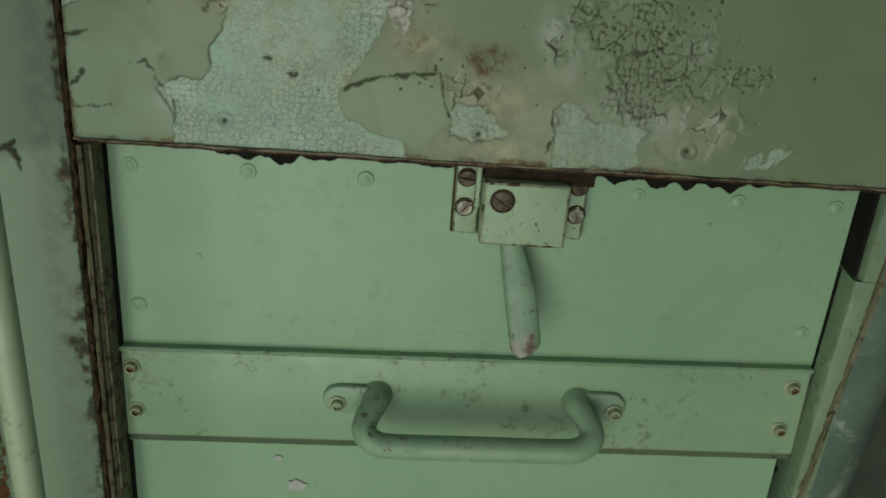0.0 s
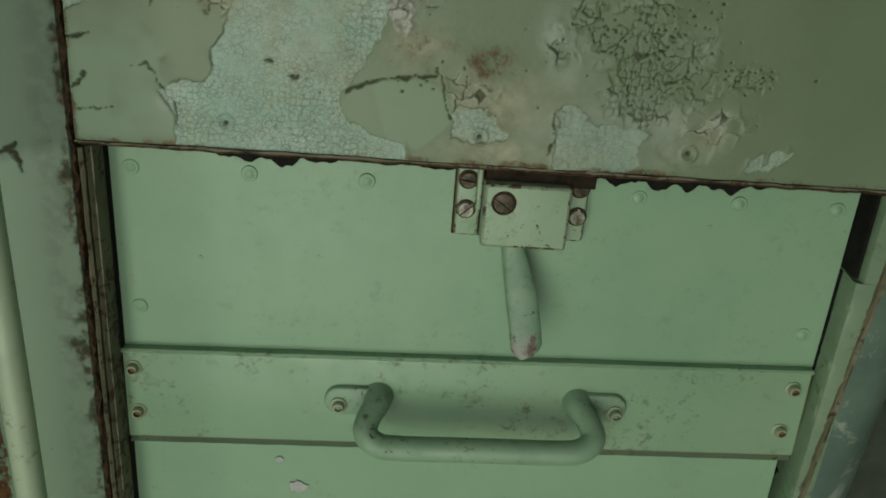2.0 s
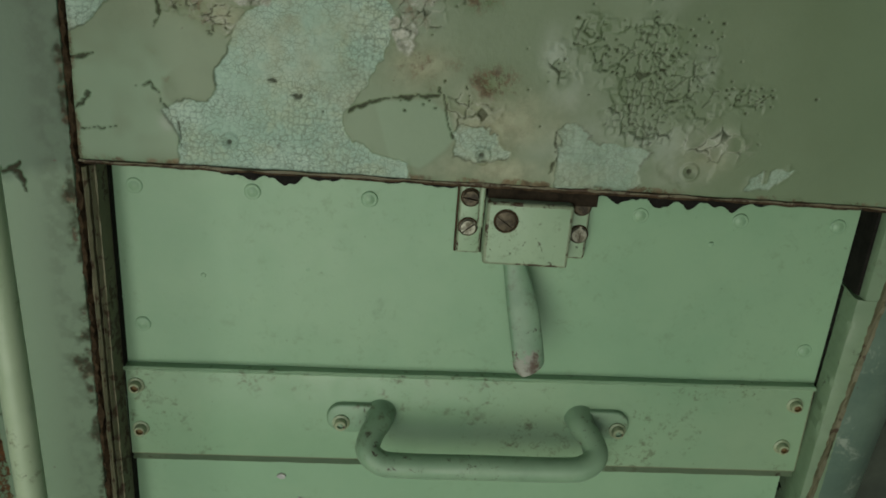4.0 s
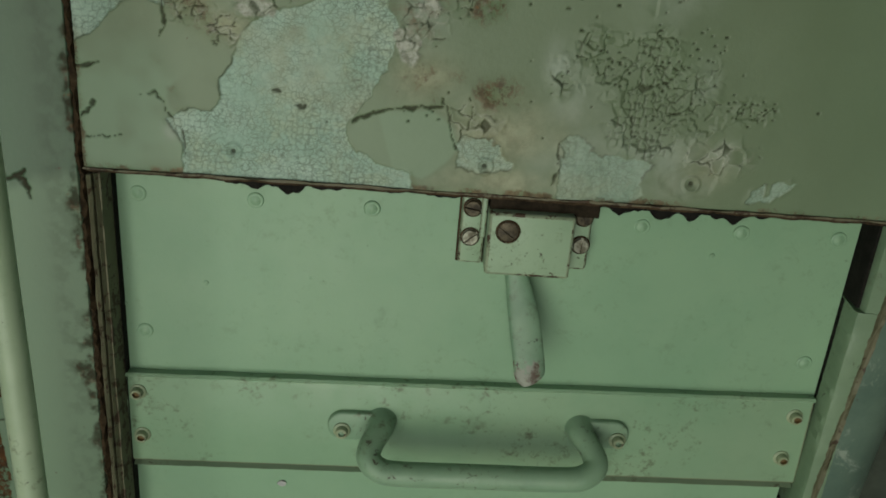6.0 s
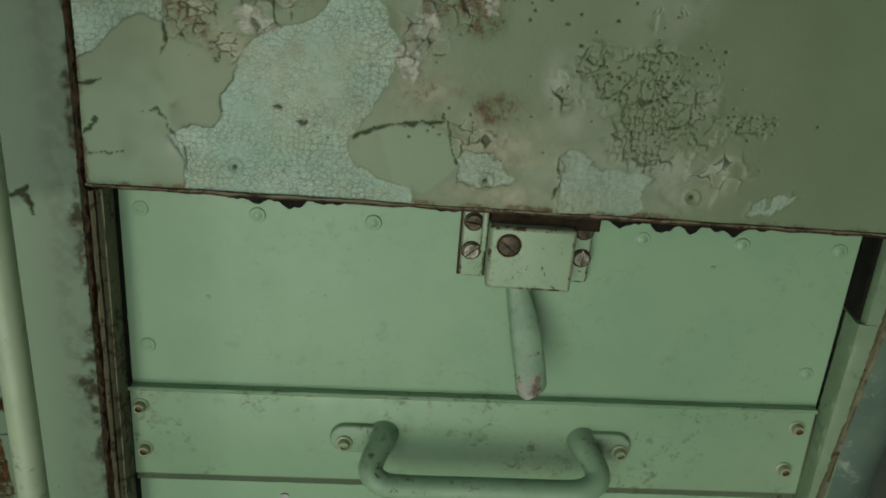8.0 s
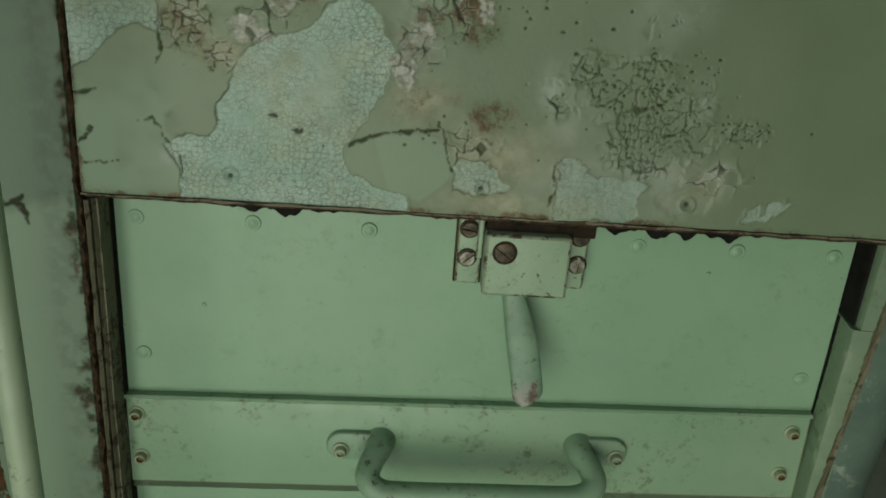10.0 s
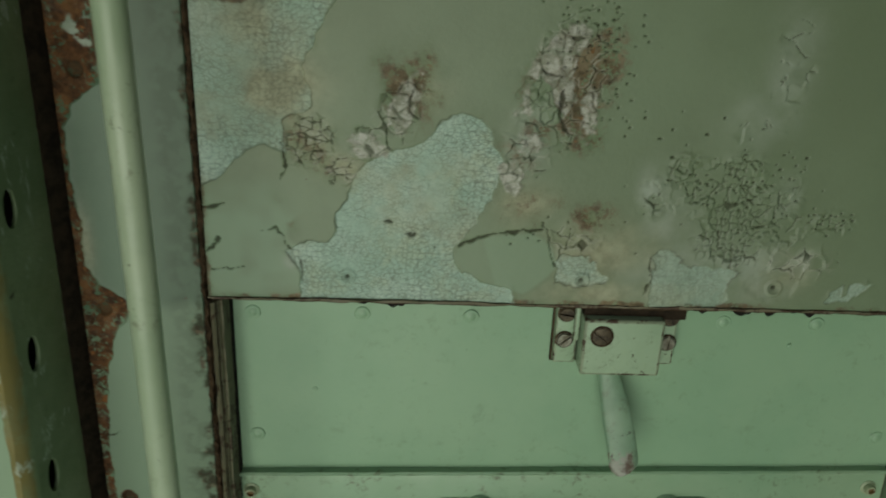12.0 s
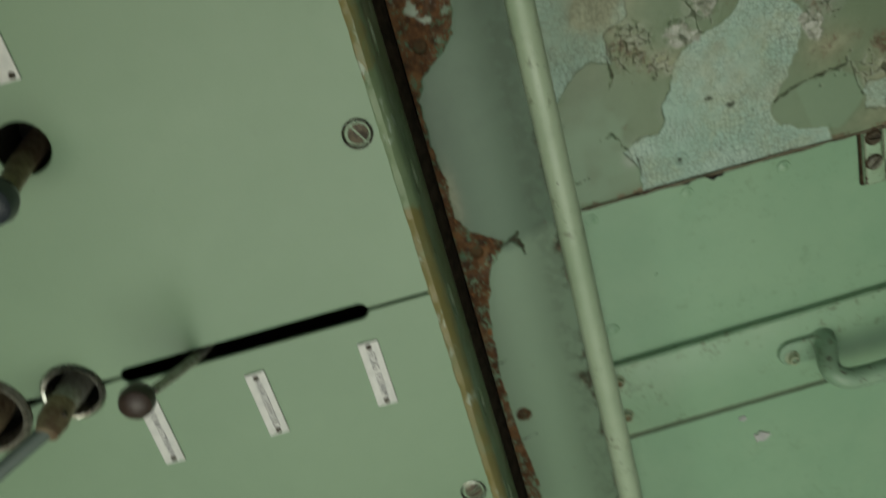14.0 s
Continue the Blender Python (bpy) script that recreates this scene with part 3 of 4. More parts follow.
high += loose * (1 - lost) * (0.0008 * rid_g + 0.0008 * lift * (rid > 0.4) + 0.0013 * lift_g) - lost * 0.0011 - split * 0.0008 - coarse * 0.0010
high += soft(column * (0.9 + 0.9 * fbm(X, Z, 60, 3, 59)), 0.4, 0.7) * 0.0012 * lift_g
# curled flakes round the rust
ladder = np.maximum(blob(X, Z, -0.122, 1.432, 0.020, 0.020, 20), blob(X, Z, -0.098, 1.412, 0.022, 0.012, -15))
flaky = np.maximum.reduce([0.55 * blob(X, Z, 0.062, 1.362, 0.026, 0.016), 0.75 * ladder, blob(X, Z, -0.080, 1.431, 0.018, 0.013, -15), blob(X, Z, -0.056, 1.458, 0.018, 0.030, -25),
                           blob(X, Z, 0.020, 1.411, 0.011, 0.016), blob(X, Z, 0.050, 1.476, 0.028, 0.048, -20), blob(X, Z, 0.028, 1.430, 0.016, 0.022, 20), 0.6 * blob(X, Z, 0.24, 1.350, 0.03, 0.018)])
f2_edge, rid2, lift2 = chips(X + 0.003 * fbm(X, Z, 60, 3, 13), Z + 0.003 * fbm(X, Z, 60, 3, 14), 0.0115, 90, 0.95)
l_edge, rid_l, lift_l = chips((X + 0.003 * fbm(X, Z, 70, 3, 15)) * 0.45, Z + 0.002 * fbm(X, Z, 70, 3, 16), 0.0052, 31, 0.95)
flaky = np.clip(flaky * (1.2 + 0.8 * fbm(X, Z, 30, 3, 33)), 0, 1)
calm = soft(outside(X, Z, tongue), -0.002, 0.004)
flaky = flaky * calm
split2 = (1 - soft(f2_edge, 0.0001, 0.0009)) * soft(flaky * (0.85 + 0.8 * fbm(X, Z, 110, 3, 34)), 0.38, 0.55) * (1 - bare)
rungs = (1 - soft(l_edge, 0.0001, 0.0008)) * soft(ladder * (0.9 + 1.0 * fbm(X, Z, 100, 3, 35)), 0.42, 0.58) * (1 - bare)
curled = soft(flaky, 0.2, 0.7) * (1 - bare)
high += curled * (0.0008 * np.exp(-f2_edge / 0.0018) * (rid2 > 0.4) + 0.0018 * lift2 * (rid2 > 0.25)) - split2 * 0.0012 + soft(ladder, 0.3, 0.6) * (1 - bare) * 0.0008 * lift_l - rungs * 0.0009
# rust seats
rust = np.maximum.reduce([0.85 * blob(X, Z, -0.050, 1.470, 0.026, 0.026, -30), 0.50 * ladder, 1.05 * blob(X, Z, 0.058, 1.470, 0.028, 0.046, -22), 0.30 * blob(X, Z, -0.150, 1.470, 0.035, 0.05), 0.9 * blob(X, Z, 0.076, 1.447, 0.010, 0.018),
                          0.60 * blob(X, Z, 0.038, 1.390, 0.024, 0.018), 0.6 * blob(X, Z, 0.080, 1.381, 0.018, 0.014), 0.55 * blob(X, Z, -0.140, 1.378, 0.006, 0.014, 30),
                          0.7 * blob(X, Z, -0.199, 1.42, 0.004, 0.4), 0.95 * blob(X, Z, 0.15, 1.3105, 0.6, 0.0040), 0.30 * blob(X, Z, 0.02, 1.42, 0.06, 0.04),
                          1.3 * blob(X, Z, -0.180, 1.530, 0.045, 0.006)])
rust = np.clip(rust * (0.75 + 0.9 * fbm(X, Z, 55, 5, 17)), 0, 1) * (1 - 0.75 * bare * (Z < 1.52))
ragged = soft(rust, 0.35, 0.7)
high += ragged * (0.0007 * fbm(X, Z, 190, 4, 19) - 0.0003)
flake = np.maximum.reduce([1.2 * blob(X, Z, -0.056, 1.460, 0.009, 0.026, -22), 1.15 * blob(X, Z, -0.080, 1.430, 0.015, 0.010, -15), 1.3 * blob(X, Z, 0.043, 1.486, 0.012, 0.034, -32), 1.1 * blob(X, Z, 0.052, 1.468, 0.010, 0.016, -10), 1.1 * blob(X, Z, 0.020, 1.411, 0.008, 0.015, 15),
                           0.9 * blob(X, Z, 0.070, 1.455, 0.009, 0.02), 0.8 * blob(X, Z, 0.030, 1.435, 0.012, 0.016, 20)])
flake = soft(flake * (1.05 + 0.9 * fbm(X, Z, 95, 4, 23)), 0.36, 0.62) * (0.55 + 0.45 * soft(f2_edge, 0.0005, 0.0030))
high += flake * 0.0013 * (0.6 + fbm(X, Z, 160, 3, 25))
flake = np.maximum(flake, 0.6 * curled * np.exp(-((f2_edge - 0.0016) / 0.0007) ** 2) * soft(fbm(X, Z, 80, 3, 36), -0.3, 0.3))
flake = np.maximum(flake, 0.5 * soft(ladder, 0.35, 0.6) * (1 - bare) * np.exp(-((l_edge - 0.0013) / 0.0006) ** 2) * soft(fbm(X, Z, 80, 3, 37), -0.2, 0.4))
# a slab of enamel left standing in the rust
slab = 1 - soft(outside(WX, WZ, [(0.029, 1.474), (0.034, 1.484), (0.042, 1.479), (0.046, 1.466), (0.054, 1.455), (0.050, 1.449), (0.040, 1.447), (0.031, 1.458)]), -0.001, 0.0005)
rust, flake, high = rust * (1 - 0.9 * slab), flake * (1 - slab), high + 0.0012 * slab
pits = np.zeros_like(X)
pit_rng = np.random.RandomState(5)
for cx, cz, sx, sz, count in ((0.072, 1.512, 0.014, 0.018, 90), (0.085, 1.480, 0.008, 0.022, 34), (0.10, 1.44, 0.05, 0.03, 18), (0.180, 1.408, 0.030, 0.016, 70), (0.215, 1.395, 0.024, 0.012, 34), (0.258, 1.383, 0.012, 0.006, 22), (0.0, 1.36, 0.03, 0.02, 7), (0.1, 1.41, 0.15, 0.05, 14)):
    for _ in range(count):
        a, b, r = pit_rng.normal(cx, sx), pit_rng.normal(cz, sz), pit_rng.uniform(0.0005, 0.0012)
        i0, i1 = np.searchsorted(xs, (a - 0.004, a + 0.004))
        j0, j1 = np.searchsorted(zs, (b - 0.004, b + 0.004))
        if i1 > i0 and j1 > j0:
            w = 1 - soft(np.hypot((X[j0:j1, i0:i1] - a) * pit_rng.uniform(0.5, 1.2), (Z[j0:j1, i0:i1] - b) * 1.3), r * 0.6, r * 1.1)
            pits[j0:j1, i0:i1] = np.maximum(pits[j0:j1, i0:i1], w)
lines = np.maximum.reduce([crack(X, Z, [(-0.198, 1.380), (-0.190, 1.381), (-0.182, 1.384)], 0.0020), crack(X, Z, [(-0.198, 1.346), (-0.193, 1.350), (-0.189, 1.357)], 0.0024, 2),
                           crack(X, Z, [(-0.196, 1.333), (-0.172, 1.335)], 0.0014, 3), crack(X, Z, [(-0.014, 1.356), (0.000, 1.364), (0.012, 1.367), (0.046, 1.370)], 0.0017, 4),
                           crack(X, Z, [(-0.158, 1.364), (-0.147, 1.366), (-0.141, 1.357), (-0.137, 1.350)], 0.0020, 5), crack(X, Z, [(0.064, 1.378), (0.068, 1.366), (0.064, 1.356)], 0.0013, 6),
                           crack(X, Z, [(0.046, 1.376), (0.052, 1.362), (0.053, 1.352), (0.058, 1.342)], 0.0014, 7), crack(X, Z, [(-0.070, 1.3735), (-0.064, 1.3720)], 0.0026, 8), crack(X, Z, [(-0.054, 1.365), (-0.046, 1.363)], 0.0020, 9),
                           crack(X, Z, [(-0.141, 1.430), (-0.139, 1.412), (-0.142, 1.404)], 0.0018, 10), crack(X, Z, [(-0.049, 1.472), (-0.053, 1.455), (-0.047, 1.450)], 0.0016, 12),
                           crack(X, Z, [(0.193, 1.366), (0.198, 1.374), (0.208, 1.378)], 0.0016, 13), crack(X, Z, [(0.176, 1.372), (0.178, 1.358)], 0.0014, 14), crack(X, Z, [(0.128, 1.350), (0.129, 1.330), (0.126, 1.322)], 0.0012, 15),
                           crack(X, Z, [(-0.131, 1.345), (-0.128, 1.332), (-0.130, 1.318)], 0.0011, 16), crack(X, Z, [(0.052, 1.474), (0.050, 1.455), (0.058, 1.440)], 0.0024, 17)])
high -= np.maximum(pits, lines) * 0.0014
pale = np.maximum.reduce([0.8 * blob(X, Z, 0.172, 1.340, 0.050, 0.024), 0.9 * blob(X, Z, 0.124, 1.402, 0.010, 0.018), 0.42 * seat, 0.5 * blob(X, Z, 0.135, 1.38, 0.02, 0.02), 0.55 * blob(X, Z, 0.222, 1.398, 0.008, 0.016),
                          0.75 * blob(X, Z, 0.028, 1.434, 0.014, 0.022), 0.5 * column, 0.8 * blob(X, Z, -0.137, 1.342, 0.006, 0.008)])
pale = np.clip(1.2 * pale * (0.9 + 0.8 * fbm(X, Z, 60, 4, 27)) * (1 - 0.6 * lost), 0, 1)
tan = np.maximum.reduce([0.75 * blob(X, Z, 0.085, 1.356, 0.045, 0.022), 0.8 * blob(X, Z, 0.090, 1.320, 0.050, 0.010), 0.6 * blob(X, Z, 0.032, 1.388, 0.024, 0.016), 0.55 * blob(X, Z, 0.228, 1.335, 0.022, 0.020), 0.5 * blob(X, Z, -0.040, 1.470, 0.016, 0.02), 0.6 * ladder,
                         0.95 * blob(X, Z, -0.145, 1.475, 0.030, 0.040), 0.7 * blob(X, Z, -0.165, 1.51, 0.03, 0.03)])
tan = np.maximum(tan, 0.40 * bare * soft(fbm(X, Z, 24, 4, 82), 0.10, 0.60))
tan = np.clip(tan * (0.85 + 0.6 * fbm(X, Z, 40, 4, 81)), 0, 0.85) * calm * (1 - 0.9 * soft(blob(X, Z, 0.075, 1.342, 0.016, 0.010), 0.3, 0.6) * bare)
paler = soft(blob(X, Z, -0.175, 1.345, 0.06, 0.055) * (1 + 0.5 * fbm(X, Z, 30, 3, 61)), 0.25, 0.75) * 0.9
paler = paler * (1 - 0.95 * soft(blob(X, Z, -0.119, 1.366, 0.022, 0.016, 15), 0.35, 0.5))
paler = np.maximum(paler, 0.22 * soft(X + 0.02 * fbm(X, Z, 20, 3, 73), 0.25, 0.36))
paler = np.maximum(paler, (0.25 + 0.35 * soft(X + 0.3 * (Z - 1.34), 0.008, 0.011)) * (1 - soft(outside(X, Z, tongue), -0.002, 0.001)))
# screw seats in the panel
high -= 0.0016 * blob(X, Z, 0.222, 1.330, 0.016, 0.008)
for cx, cz in ((-0.096, 1.3285), (0.078, 1.3305), (0.225, 1.3275)):
    r = np.hypot(X - cx, Z - cz)
    high += 0.0014 * np.exp(-((r - 0.0052) / 0.0010) ** 2) - 0.0018 * (1 - soft(r, 0.0012, 0.0028))
    pits = np.maximum(pits, 0.95 * (1 - soft(r, 0.0012, 0.0024)))
high += 0.0011 * fbm(X, Z, 11, 2, 31)
relief("upper_panel", xs, zs, 0.5525, high,
       dict(bare=bare, rust=rust, flake=flake, pale=pale, paler=paler, tan=tan, gap=np.maximum.reduce([pits * 0.9, lines * 0.85, rim_shade * 0.5, crackle * 0.36, split * 0.6, coarse * 0.7, split2 * 0.7, rungs * 0.8])), peel_mat, body, "olive enamel peeling from crackled pale primer", 0.006)
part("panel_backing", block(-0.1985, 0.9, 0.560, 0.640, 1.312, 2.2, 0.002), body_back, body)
part("panel_top", block(-0.1985, 0.9, 0.550, 0.560, 1.593, 2.2, 0.002), side_paint, body)

# folded lower edge of the panel, in two thin leaves
for z, y, h in ((1.3098, 0.5503, 0.0014), (1.3072, 0.5550, 0.0024)):
    run = profile_run([(0, 0), (0.0, 0.009), (h, 0.009), (h, 0)], -0.199, 0.52, 260, 0.0009, 0, z * 100)
    bmesh.ops.transform(run, verts=run.verts, matrix=Matrix(((0, 0, 1, 0), (0, 1, 0, y), (1, 0, 0, z - h / 2), (0, 0, 0, 1))))
    # lower leaf takes the dark seam colour to paint the shadow under the edge
    part("folded_edge", run, fold_paint if y < 0.555 else rusty_seam, body, "rust-stained folded edge with a painted shadow line")

# post between the control panel and the door
px, pz = np.arange(-0.2925, -0.2030, 0.0009), np.arange(0.90, 1.592, 0.0009)
X, Z = np.meshgrid(px, pz)
left = X + 0.2925
rag_z = (0.90, 1.04, 1.08, 1.13, 1.193, 1.218, 1.268, 1.282, 1.295, 1.301, 1.309, 1.319, 1.332, 1.362, 1.40, 1.436, 1.453, 1.469, 1.479, 1.503, 1.60)
rag_w = (0.012, 0.013, 0.010, 0.007, 0.008, 0.009, 0.018, 0.025, 0.036, 0.039, 0.026, 0.014, 0.005, 0.007, 0.003, 0.004, 0.011, 0.032, 0.041, 0.047, 0.046)
rag = np.interp(Z, rag_z, rag_w) + 0.0020 * fbm(X, Z, 75, 4, 41) + 0.0012 * fbm(X, Z, 260, 3, 42)
eaten = 1 - soft(left - rag, -0.0008, 0.0010)
right = -0.2030 - X
reach = np.interp(Z, (0.90, 1.0, 1.035, 1.069, 1.10, 1.131, 1.15, 1.18, 1.208, 1.239, 1.265, 1.29, 1.32, 1.35, 1.37, 1.41, 1.60), (0.014, 0.015, 0.008, 0.008, 0.013, 0.008, 0.018, 0.014, 0.004, 0.005, 0.012, 0.014, 0.006, 0.005, 0.007, 0.004, 0.005))
stain = np.clip(1.25 - soft(right + 0.006 * fbm(X, Z, 60, 4, 44), 0.15 * reach, 1.15 * reach), 0, 1) * soft(fbm(X, Z, 90, 4, 45), -0.75, 0.25)
stain = stain * soft(0.030 - right, 0.0, 0.012)
rust = np.clip(np.maximum(eaten * (0.85 + 0.4 * fbm(X, Z, 90, 4, 47)), stain * 0.36), 0, 1)
islands = soft(fbm(X, Z, 60, 4, 48), 0.15, 0.4) * eaten * blob(X, Z, -0.270, 1.500, 0.022, 0.018)
rust = np.clip(rust - islands * 0.8, 0, 1)
high = 0.0010 * (1 - eaten) + eaten * 0.0009 * fbm(X, Z, 200, 4, 49) + 0.0007 * (1 - eaten) * np.exp(-np.clip(left - rag, 0, 1) / 0.002)
gap = np.zeros_like(X)
for cx, cz, r0 in ((-0.275, 1.125, 0.0055), (-0.277, 1.297, 0.0058), (-0.277, 1.476, 0.0060)):
    r = np.hypot(X - cx, Z - cz)
    hole = 1 - soft(r, r0 * 0.8, r0)
    high -= 0.0035 * hole
    rust = np.maximum(rust, 1 - soft(r, r0, r0 * 1.6))
    gap = np.maximum(gap, hole * 0.55)
lines = np.maximum.reduce([crack(X, Z, [(-0.258, 1.297), (-0.250, 1.299), (-0.243, 1.302), (-0.239, 1.306)], 0.0032, 1), crack(X, Z, [(-0.246, 1.300), (-0.241, 1.297), (-0.238, 1.285)], 0.0030, 2),
                           crack(X, Z, [(-0.286, 1.185), (-0.276, 1.188)], 0.0014, 4), crack(X, Z, [(-0.288, 1.095), (-0.268, 1.100)], 0.0013, 5)])
high -= lines * 0.0012
# colour lifted below z 1.30, so the shade stays painted on the upper post
relief("post", px, pz, 0.5525, high, dict(bare=np.zeros_like(X), rust=rust, flake=islands * 0.0, paler=0.55 * soft(1.300 + 0.006 * fbm(X, Z, 40, 3, 76) + 0.10 * np.clip(X + 0.250, 0, 1) - Z, -0.002, 0.010), pale=islands, tan=0.6 * blob(X, Z, -0.284, 1.350, 0.006, 0.025), gap=np.maximum.reduce([gap, lines, stain * 0.85 * soft(fbm(X, Z, 170, 4, 71), -0.75, 0.30)])), post_mat, body, "grey-green post eaten by rust along its edge", 0.008)
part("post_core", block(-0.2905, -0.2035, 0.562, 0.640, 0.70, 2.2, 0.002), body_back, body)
part("post_foot", block(-0.2925, -0.2030, 0.552, 0.561, 0.70, 0.898, 0.002), side_paint, body)
part("post_head", block(-0.2925, -0.2030, 0.552, 0.561, 1.594, 2.2, 0.002), side_paint, body)
part("rusty_seam", profile_run([(-0.2036, 0.5535), (-0.2022, 0.5510), (-0.2002, 0.5510), (-0.1988, 0.5540), (-0.1992, 0.560), (-0.2030, 0.560)], 0.90, 1.592, 520, 0.0027, 0, 3), rusty_seam, body, "dark rusted seam")

# ridged jamb beside the door
part("jamb_bead", profile_run([(-0.1985, 0.562), (-0.1985, 0.5535), (-0.1970, 0.5518), (-0.1952, 0.5535), (-0.1950, 0.562)], 0.90, 1.3045, 220, 0.0005, 0, 8), jamb_paint, body, "grimy ridged bead")
part("jamb", profile_run([(-0.1948, 0.570), (-0.1948, 0.5570), (-0.1936, 0.5552), (-0.1918, 0.5590), (-0.1908, 0.5588), (-0.1894, 0.5740), (-0.1894, 0.6395), (-0.1948, 0.6395)], 0.90, 1.3045, 220, 0.0004, 0, 15), jamb_paint, body, "grimy olive door jamb")
# black strip on the jamb's inner face paints the gap's shade
part("gap_shade_strip", block(-0.1893, -0.1882, 0.5760, 0.6390, 0.90, 1.3045, 0.0003), rubber_and_gap_black, body, "black strip for the shade in the door gap")

# jamb and worn side panel past the door's other edge
part("jamb", profile_run([(0.3725, 0.6395), (0.3715, 0.580), (0.3690, 0.5590), (0.3705, 0.5555), (0.3740, 0.5545), (0.3850, 0.5545), (0.3850, 0.6395)], 0.90, 1.2350, 180, 0.0009, 0.008, 21), side_paint, body, "chipped green door jamb")
part("jamb_top", profile_run([(0.3742, 0.6395), (0.3742, 0.5600), (0.3760, 0.5555), (0.3915, 0.5545), (0.3915, 0.6395)], 1.2350, 1.3045, 40, 0.0007, 0.008, 27), side_paint, body)
# two more black strips, added to darken the gap like shade
part("gap_shade_strip", block(0.3712, 0.3738, 0.5605, 0.6390, 1.2365, 1.3045, 0.0004), rubber_and_gap_black, body, "black strip for the shade in the door gap")
part("gap_shade_strip", block(0.3706, 0.3717, 0.5800, 0.6200, 0.90, 1.2340, 0.0003), rubber_and_gap_black, body, "black strip for the shade in the door gap")
part("cracked_seam", profile_run([(0.3835, 0.5560), (0.3845, 0.5525), (0.3865, 0.5530), (0.3880, 0.5515), (0.3892, 0.5565)], 0.90, 1.3045, 320, 0.0022, 0.07, 33), jamb_paint, body, "cracked flaking paint along the seam")
curved = [(0.3885, 0.5550), (0.400, 0.5545), (0.412, 0.5565), (0.425, 0.563), (0.440, 0.576), (0.455, 0.598), (0.462, 0.6395), (0.3885, 0.6395)]
part("side_panel", profile_run(curved, 0.90, 1.3045, 160, 0.0007, 0.07, 40), side_dark, body, "blue-grey worn rounded side panel")
part("side_foot", block(0.36, 0.46, 0.56, 0.6395, 0.70, 0.899, 0.002), side_paint, body)

# ---------------------------------------------------------------- compartment door
door = root("compartment_door", (0.09, 0.60, 0.72), "closed pale green steel compartment door with riveted edges", "door")
TILT = Matrix.Translation((-0.191, 0, 1.09)) @ Matrix.Rotation(radians(-1.35), 4, "Y") @ Matrix.Translation((0.191, 0, -1.09))


def tilted(bm):
    bmesh.ops.transform(bm, verts=bm.verts, matrix=TILT)
    return bm


def dented_sheet(x0, x1, z0, z1, y, seed):
    bm = bmesh.new()
    nx, nz = 70, 40
    rows = []
    for j in range(nz + 1):
        row = []
        for i in range(nx + 1):
            x, z = x0 + (x1 - x0) * i / nx, z0 + (z1 - z0) * j / nz
            k = 0.0011 * noise.noise((x * 9, z * 9, seed)) + 0.0002 * noise.noise((x * 26, z * 26, seed + 3))
            row.append(bm.verts.new((x, y + k, z)))
        rows.append(row)
    for a, b in zip(rows, rows[1:]):
        for i in range(nx):
            bm.faces.new((a[i], a[i + 1], b[i + 1], b[i]))
    edge = [e for e in bm.edges if e.is_boundary]
    made = bmesh.ops.extrude_edge_only(bm, edges=edge)["geom"]
    for v in made:
        if isinstance(v, bmesh.types.BMVert):
            v.co.y = y + 0.012
    return bm


part("sheet", dented_sheet(-0.1905, 0.3705, 1.110, 1.318, 0.5835, 2.0), door_paint, door)
part("lower_sheet", dented_sheet(-0.1900, 0.3635, 0.72, 1.072, 0.5850, 9.0), door_paint, door)
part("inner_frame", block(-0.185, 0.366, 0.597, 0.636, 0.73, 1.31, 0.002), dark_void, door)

bar = worn(part("crossbar", tilted(block(-0.1915, 0.3700, 0.5765, 0.5845, 1.0475, 1.1310, 0.0016)), bar_paint, door, "raised crossbar with rust-stained edges"), edge_paint)
lip = profile_run([(0, 0), (0.0016, -0.0012), (0.0034, 0.0002), (0.0034, 0.0075), (0, 0.0075)], -0.1915, 0.3700, 140, 0.0004, 0, 5)
bmesh.ops.transform(lip, verts=lip.verts, matrix=Matrix(((0, 0, 1, 0), (0, 1, 0, 0.5758), (1, 0, 0, 1.1285), (0, 0, 0, 1))))
part("lip", tilted(lip), bar_paint, bar, "grimy rolled lip")
# lower lip, with the groove's shade in its paint colour
lip = profile_run([(0, 0.0012), (0.0006, 0.0004), (0.0048, 0.0056), (0.0048, 0.0095), (0, 0.0095)], -0.1915, 0.3690, 140, 0.0004, 0, 6)
bmesh.ops.transform(lip, verts=lip.verts, matrix=Matrix(((0, 0, 1, 0), (0, 1, 0, 0.5770), (1, 0, 0, 1.0418), (0, 0, 0, 1))))
part("lip", tilted(lip), shaded_groove_paint, bar, "grimy rolled lip")


def bolt_mesh(r, out, hole, inside):
    bm = lathe([(r * 1.42, 0), (r * 1.42, 0.0012), (r * 1.25, 0.0018), (r * 1.02, 0.0019), (r, out * 0.85), (r * 0.86, out), (hole, out), (hole * 0.9, out - 0.0025), (0, out - 0.0026)], 18)
    me = to_mesh("bolt", bm, bolt_green)
    me.materials.append(inside)
    for p in me.polygons:
        c = p.center
        if math.hypot(c.x, c.z) < hole * 1.02:
            p.material_index = 1
    return me


bolt = bolt_mesh(0.0048, 0.0068, 0.0028, socket_rust)
painted_bolt = bolt_mesh(0.0050, 0.0066, 0.0026, handle_paint)
for x, z in ((-0.180, 1.1145), (-0.1795, 1.0735), (0.3560, 1.1145), (0.3530, 1.0735)):
    p = TILT @ Vector((x, 0.5770, z))
    shared("bolt", bolt, bar, p, label="rusty green socket bolt")

